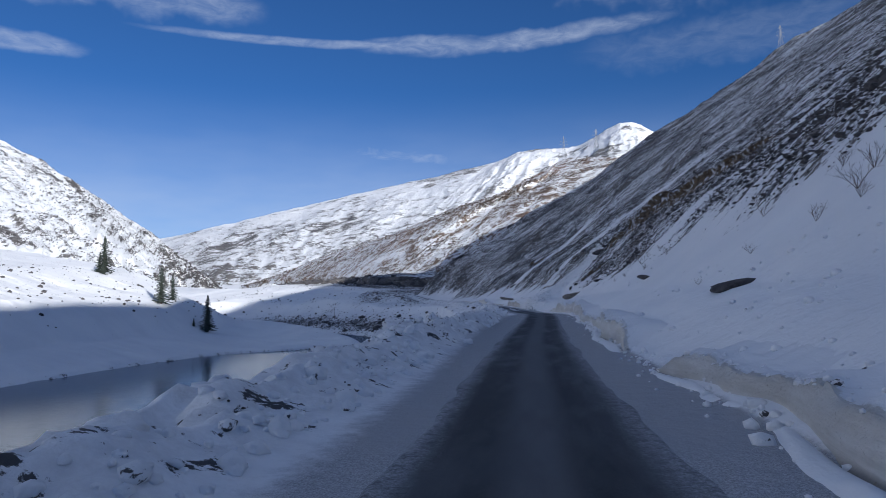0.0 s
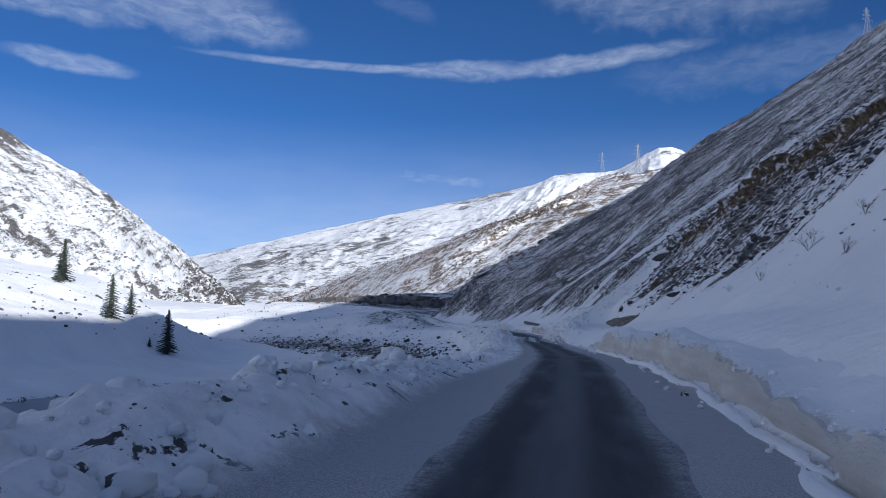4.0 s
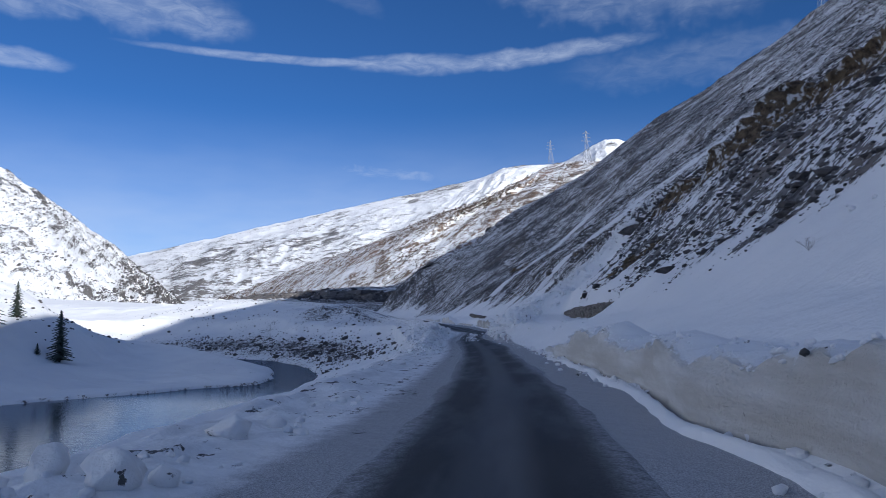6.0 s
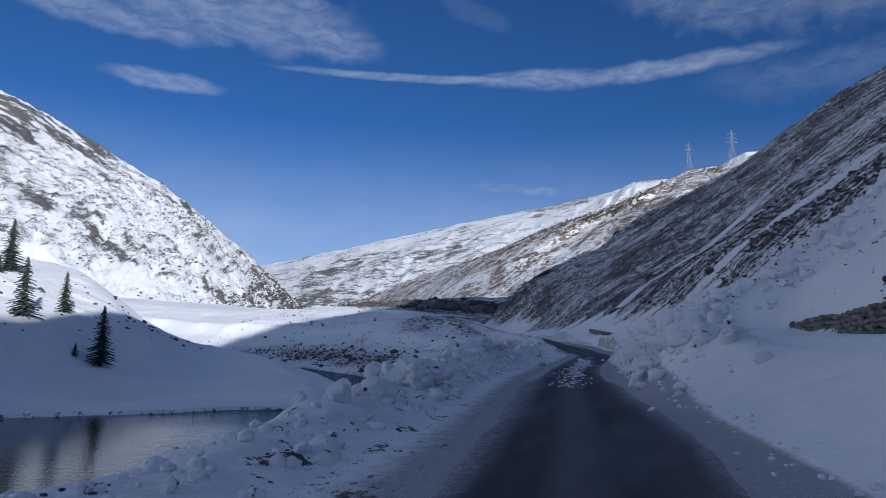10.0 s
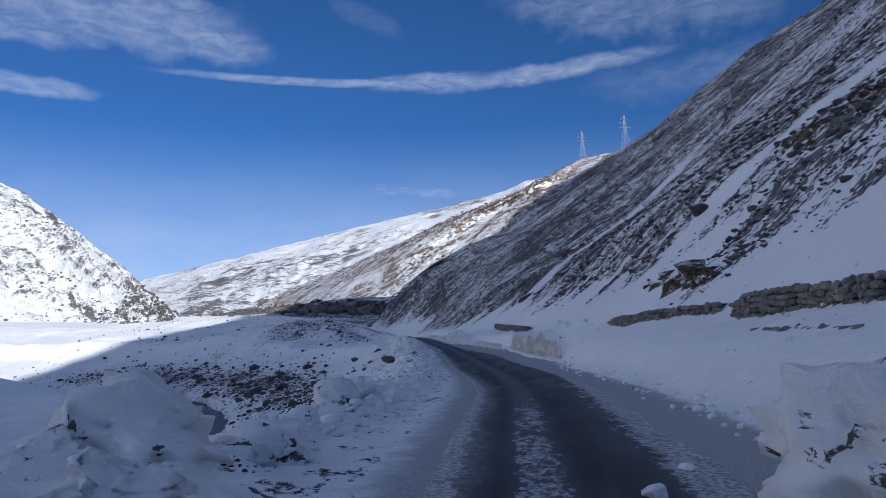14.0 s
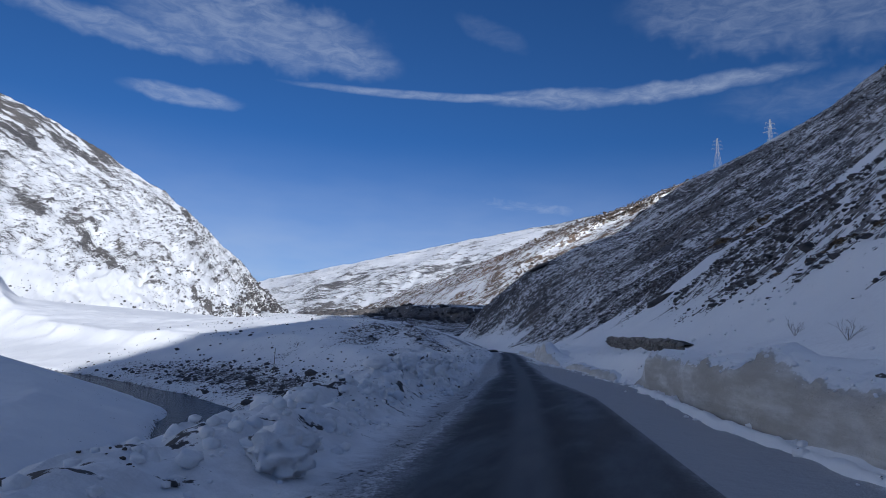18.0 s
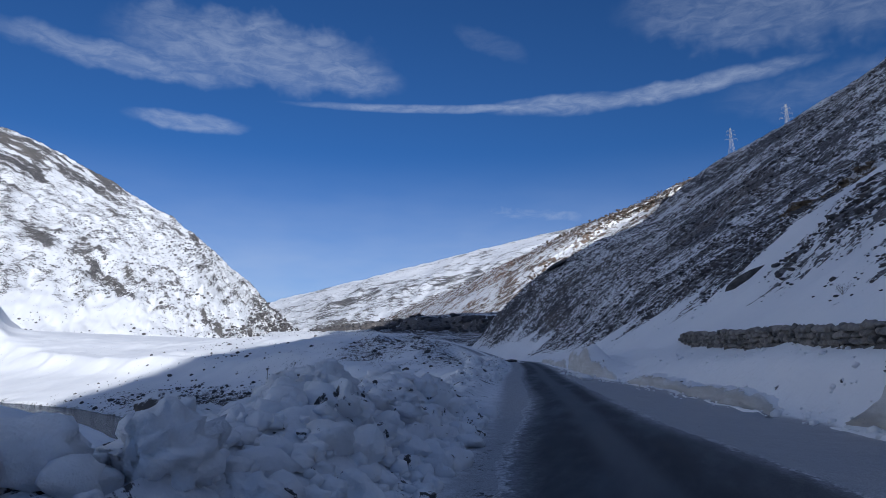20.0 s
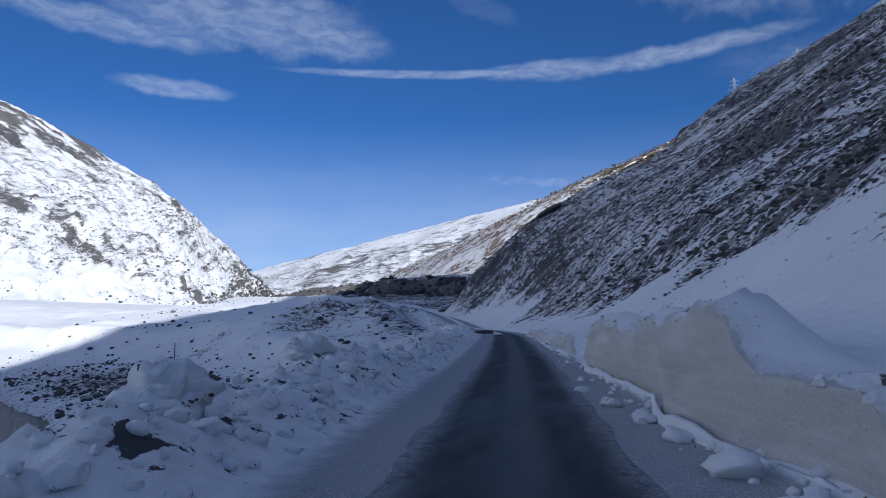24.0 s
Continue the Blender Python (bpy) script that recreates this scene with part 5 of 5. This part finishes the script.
plant_spruce(-101, 190, 0, 1.0, "lone dark green spruce beside the river")
plant_spruce(-114.5, 193.5, 2, 0.85, "slim spruce on the bank above the river")
plant_spruce(-110.9, 181.4, 1, 1.0, "broad spruce on the bank above the river")
plant_spruce(-149, 209, 0, 1.15, "tall spruce on the sunlit slope")
plant_spruce(-103.5, 186.5, 3, 0.28, "small young spruce beside the lone tree")
plant_spruce(-152.5, 211.5, 2, 0.75, "smaller spruce beside the tall one on the sunlit slope")
plant_spruce(-145.5, 203.5, 3, 0.45, "young spruce below the tall one on the sunlit slope")


# --- leafless shrubs
def stem_mesh(seed, size):
    r = np.random.default_rng(seed)
    cos, tris, start = [], [], 0

    def twig(a, b, ra, rb):
        nonlocal start
        d = (b - a) / (np.linalg.norm(b - a) + 1e-9)
        e = np.cross(d, [0.3, 0.5, 0.8])
        e /= np.linalg.norm(e) + 1e-9
        f = np.cross(d, e)
        for k in range(3):
            w = e * math.cos(2.094 * k) + f * math.sin(2.094 * k)
            cos.extend([a + w * ra, b + w * rb])
        for k in range(3):
            i, j = start + 2 * k, start + 2 * ((k + 1) % 3)
            tris.extend([[i, j, i + 1], [j, j + 1, i + 1]])
        start += 6

    def grow(a, d, length, radius, level):
        b = a + d * length
        twig(a, b, radius, radius * 0.6)
        if level:
            for _ in range(int(r.integers(2, 4))):
                dd = d + r.normal(0, 0.42, 3)
                dd /= np.linalg.norm(dd)
                grow(a + d * length * r.uniform(0.45, 1.0), dd, length * r.uniform(0.5, 0.8), radius * 0.6, level - 1)
    lean = r.uniform(0.2, 0.95)
    d = np.array([lean, 0.0, 1.0])
    grow(np.array([0, 0, -0.05]), d / np.linalg.norm(d), size * r.uniform(0.3, 0.5), 0.0085 * size, 3)
    return raw_mesh("stem", np.array(cos), np.array(tris), TWIG, False)


STEMS = [stem_mesh(800 + k, 1.3) for k in range(12)]


def plant_shrub(x, y, k, scale, label="leafless brown shrub growing on the slope", stems=7):
    bush = new("shrub", None)
    bush.matrix_world = pose(x, y, ground_at(x, y), 0, 0, 97 * k + 31 * x) @ Matrix.Diagonal((scale, scale, scale, 1))
    for n in range(stems):
        ob = part("stem", STEMS[(n * 5 + k) % 12], bush)
        ob.rotation_euler = (0, 0, 2.4 * n + k)
    tagged(bush, label, "shrub", group="leafless shrubs on the slope")


for n, (x, y, scale) in enumerate([(9.2, 24.6, 1.1), (10.4, 24.2, 1.4), (11.6, 25.6, 1.5), (9.8, 22.6, 0.9), (8.0, 28.0, 0.6), (12.4, 30.0, 1.2), (6.6, 31.0, 0.5), (13.5, 27.5, 1.4), (11.0, 36.0, 1.0), (12.5, 42.0, 1.2),
                                   (8.1, 72.6, 0.9), (9.6, 70.5, 1.2), (11.0, 68.0, 1.2), (7.4, 76.0, 0.6), (10.8, 74.0, 0.9), (9.0, 64.5, 0.9), (10.3, 60.0, 1.1), (7.6, 56.0, 0.6),
                                   (-5.9, 172.6, 0.5), (-6.4, 176.0, 0.5), (-4.8, 169.0, 0.45), (-9.0, 196.0, 0.5), (17.4, 279, 4.2), (9, 262, 2.2), (2, 285, 2.0), (22, 268, 2.6), (30, 262, 2.4),
                                   (17.0, 176.0, 1.6), (24, 196, 1.8), (20, 150, 1.6), (28, 130, 1.8), (16, 132, 1.2), (26, 100, 1.6), (18, 118, 1.2), (4, 226, 1.5), (10, 240, 1.8), (-2, 246, 1.3)]):
    plant_shrub(x, y, n, scale * (0.75 if n < 18 else 1.0), stems=6)
extra = 0
for n in range(400):
    y = float(rng.uniform(60, 325))
    u = float(rng.uniform(18, 110))
    if rng.uniform() < 0.35:
        plant_shrub(float(road_x(y)) + u, y, n, float(rng.uniform(0.8, 1.9)), stems=5)
        extra += 1
    if extra >= 90:
        break


# --- lattice power pylons on the ridge
def pylon_parts(tall):
    """Meshes of one lattice tower: legs, body bracing, cross-arms, peak."""
    def bar(bm, a, b, r):
        a, b = Vector(a), Vector(b)
        m = Matrix.Translation((a + b) / 2) @ (b - a).to_track_quat("Z", "Y").to_matrix().to_4x4()
        bmesh.ops.create_cone(bm, cap_ends=True, segments=4, radius1=r, radius2=r, depth=(b - a).length, matrix=m)

    def wide(z):
        return np.interp(z / tall, [0, 0.62, 1.0], [0.11 * tall, 0.03 * tall, 0.012 * tall])
    corners = [(1, 1), (-1, 1), (-1, -1), (1, -1)]
    legs = []
    levels = [tall * q for q in (0, 0.14, 0.27, 0.39, 0.5, 0.6, 0.7, 0.8, 0.9, 1.0)]
    for cx, cy in corners:
        bm = bmesh.new()
        for a, b in zip(levels, levels[1:]):
            bar(bm, (cx * wide(a), cy * wide(a), a), (cx * wide(b), cy * wide(b), b), 0.003 * tall)
        legs.append(to_mesh("leg", bm, STEEL))
    bm = bmesh.new()
    for a, b in zip(levels, levels[1:]):
        for n in range(4):
            (ax, ay), (bx, by) = corners[n], corners[(n + 1) % 4]
            bar(bm, (ax * wide(a), ay * wide(a), a), (bx * wide(b), by * wide(b), b), 0.0014 * tall)
            bar(bm, (bx * wide(a), by * wide(a), a), (ax * wide(b), ay * wide(b), b), 0.0014 * tall)
            bar(bm, (ax * wide(b), ay * wide(b), b), (bx * wide(b), by * wide(b), b), 0.0014 * tall)
    brace = to_mesh("bracing", bm, STEEL)
    arms = []
    for q, reach in ((0.66, 0.17), (0.78, 0.14), (0.9, 0.11)):
        for side in (-1, 1):
            bm = bmesh.new()
            z, tip = tall * q, (side * reach * tall, 0, tall * (q + 0.01))
            for cy in (-1, 1):
                bar(bm, (side * wide(z), cy * wide(z), z), tip, 0.002 * tall)
            bar(bm, (side * wide(z), 0, z + 0.05 * tall), tip, 0.002 * tall)
            bar(bm, tip, (tip[0], 0, tip[2] - 0.045 * tall), 0.002 * tall)
            arms.append(to_mesh("crossarm", bm, STEEL))
    return legs, brace, arms


PYLON = pylon_parts(30.0)


def power_pylon(x, y, z, scale, spin, label="grey steel lattice power pylon on the ridge"):
    tower = new("power_pylon", None)
    tower.matrix_world = pose(x, y, z, 0, 0, spin) @ Matrix.Diagonal((scale, scale, scale, 1))
    for leg in PYLON[0]:
        part("leg", leg, tower)
    part("bracing", PYLON[1], tower)
    for arm in PYLON[2]:
        part("crossarm", arm, tower)
    tagged(tower, label, "power pylon", group="power pylons along the ridge")


for n in range(18):
    x, y = -398 - 5.5 * (n % 6) - 3 * math.sin(5 * n), 404 + 9 * (n // 6) + 5 * math.sin(3 * n) + 3 * (n % 6)
    plant_spruce(x, y, n % 4, 1.25 + 0.06 * ((7 * n) % 9), "dark spruce in a grove on the sunlit slope", max(ground_at(x, y), height_on(left_mountain, x, y)) - 0.5)


# --- a hamlet of small flat-roofed houses high on the sunlit hillside
def box(name, x0, x1, y0, y1, z0, z1, mat):
    bm = bmesh.new()
    bmesh.ops.create_cube(bm, size=1)
    for v in bm.verts:
        v.co = ((x0 + x1) / 2 + v.co.x * (x1 - x0), (y0 + y1) / 2 + v.co.y * (y1 - y0), (z0 + z1) / 2 + v.co.z * (z1 - z0))
    return to_mesh(name, bm, mat)


PLASTER = plain("mud_plaster", (0.16, 0.115, 0.08, 1), (0.30, 0.235, 0.17, 1), 0.8, 0.9, 0.05)
DARK = plain("window_dark", (0.02, 0.02, 0.022, 1), (0.05, 0.05, 0.055, 1), 1.0, 0.4, 0.0)
HOUSE_WALLS, HOUSE_ROOF = box("walls", -4.5, 4.5, -3.5, 3.5, -3, 5.2, PLASTER), box("roof", -4.9, 4.9, -3.9, 3.9, 5.2, 5.75, SNOW)
HOUSE_WINDOW, HOUSE_DOOR = box("window", -0.55, 0.55, -0.08, 0.08, -0.6, 0.6, DARK), box("door", -0.5, 0.5, -0.08, 0.08, 0, 2.05, WEATHERED)


def house(x, y, spin, scale):
    home = new("house", None)
    home.matrix_world = pose(x, y, height_on(hillside, x, y) - 2.2, 0, 0, spin) @ Matrix.Diagonal((scale, scale, scale, 1))
    part("wall", HOUSE_WALLS, home)
    part("roof", HOUSE_ROOF, home, "flat snow-covered roof")
    for wx, wz in ((-2.8, 3.9), (0, 3.9), (2.8, 3.9), (-2.8, 1.4), (2.8, 1.4)):
        part("window", HOUSE_WINDOW, home).location = (wx, -3.5, wz)
    part("door", HOUSE_DOOR, home).location = (0, -3.5, 0.2)
    tagged(home, "small brown mud-plastered house with a flat snowy roof", "house", group="houses of the hillside hamlet")


for n, (x, y) in enumerate([(8, 600), (2, 576), (-4, 566), (14, 622), (-12, 562)]):
    house(x, y, 20 + 9 * math.sin(4 * n), 0.5 + 0.05 * (n % 3))

# dark bushes and small trees dotted over the sunlit hillside
for n in range(60):
    row, col = int(8 + 185 * ((n * 0.618) % 1.0)), int(60 + 250 * ((n * 0.7548) % 1.0))
    x, y, z = hillside.data.vertices[row * 420 + col].co
    plant_spruce(x, y, n % 4, 0.14 + 0.03 * (n % 5), "small dark conifer dotted on the sunlit hillside", z - 0.3)

power_pylon(46, 590, 124, 0.85, 20)
power_pylon(20, 656, 136.5, 0.8, 15)
power_pylon(94, 276, ground_at(94, 276) - 0.5, 0.42, 25, "short steel lattice power pylon on the near ridge")

bm = bmesh.new()
bmesh.ops.create_cone(bm, cap_ends=True, segments=8, radius1=0.09, radius2=0.06, depth=5.2)
bmesh.ops.translate(bm, verts=bm.verts, vec=(0, 0, 2.5))
marker = new("marker_pole", to_mesh("marker_pole", bm, WEATHERED))
marker.location = (-92.0, 285.0, ground_at(-92.0, 285.0))
tagged(marker, "thin grey pole standing in the snowy field", "pole")


# --- scrub and rocks dotted over the slopes across the valley
def dotted(slope, name, count, low, high, mat, label, category, seed, near, clump):
    height_on(slope, 0, 0)
    co = SURFACE[slope.name]
    co = co[np.hypot(co[:, 0], co[:, 1]) < near]
    r = np.random.default_rng(seed)
    pick = r.integers(0, len(co), count * 3)
    p = co[pick] + r.normal(0, 2.0, (count * 3, 3)) * np.array([1, 1, 0])
    keep = fbm(p[:, 0] / clump, p[:, 1] / clump + p[:, 2] / clump * 2, 3, seed) + r.normal(0, 0.35, len(p)) > 0.1
    p = p[keep][:count]
    size = np.clip(r.lognormal(math.log(low * 1.6), 0.45, len(p)), low, high)
    made = []
    for n in range(len(p)):
        q, tri = STONES[n % len(STONES)]
        made.append((turn_z(q, 2.4 * n) * size[n] + np.array([p[n, 0], p[n, 1], p[n, 2] + 0.1 * size[n]]), tri))
    ob = new(name, joined(name, made, mat, False))
    tagged(ob, label, category, kind="stuff")


dotted(hillside, "scrub", 9000, 0.25, 1.0, BARK, "dark leafless scrub dotted over the snowy hillside", "scrub", 41, 1100, 40)
dotted(left_mountain, "mountain_rocks", 9000, 0.8, 4.5, DARK_ROCK, "dark rocks dotted over the snowy mountainside", "rocks", 43, 2400, 160)
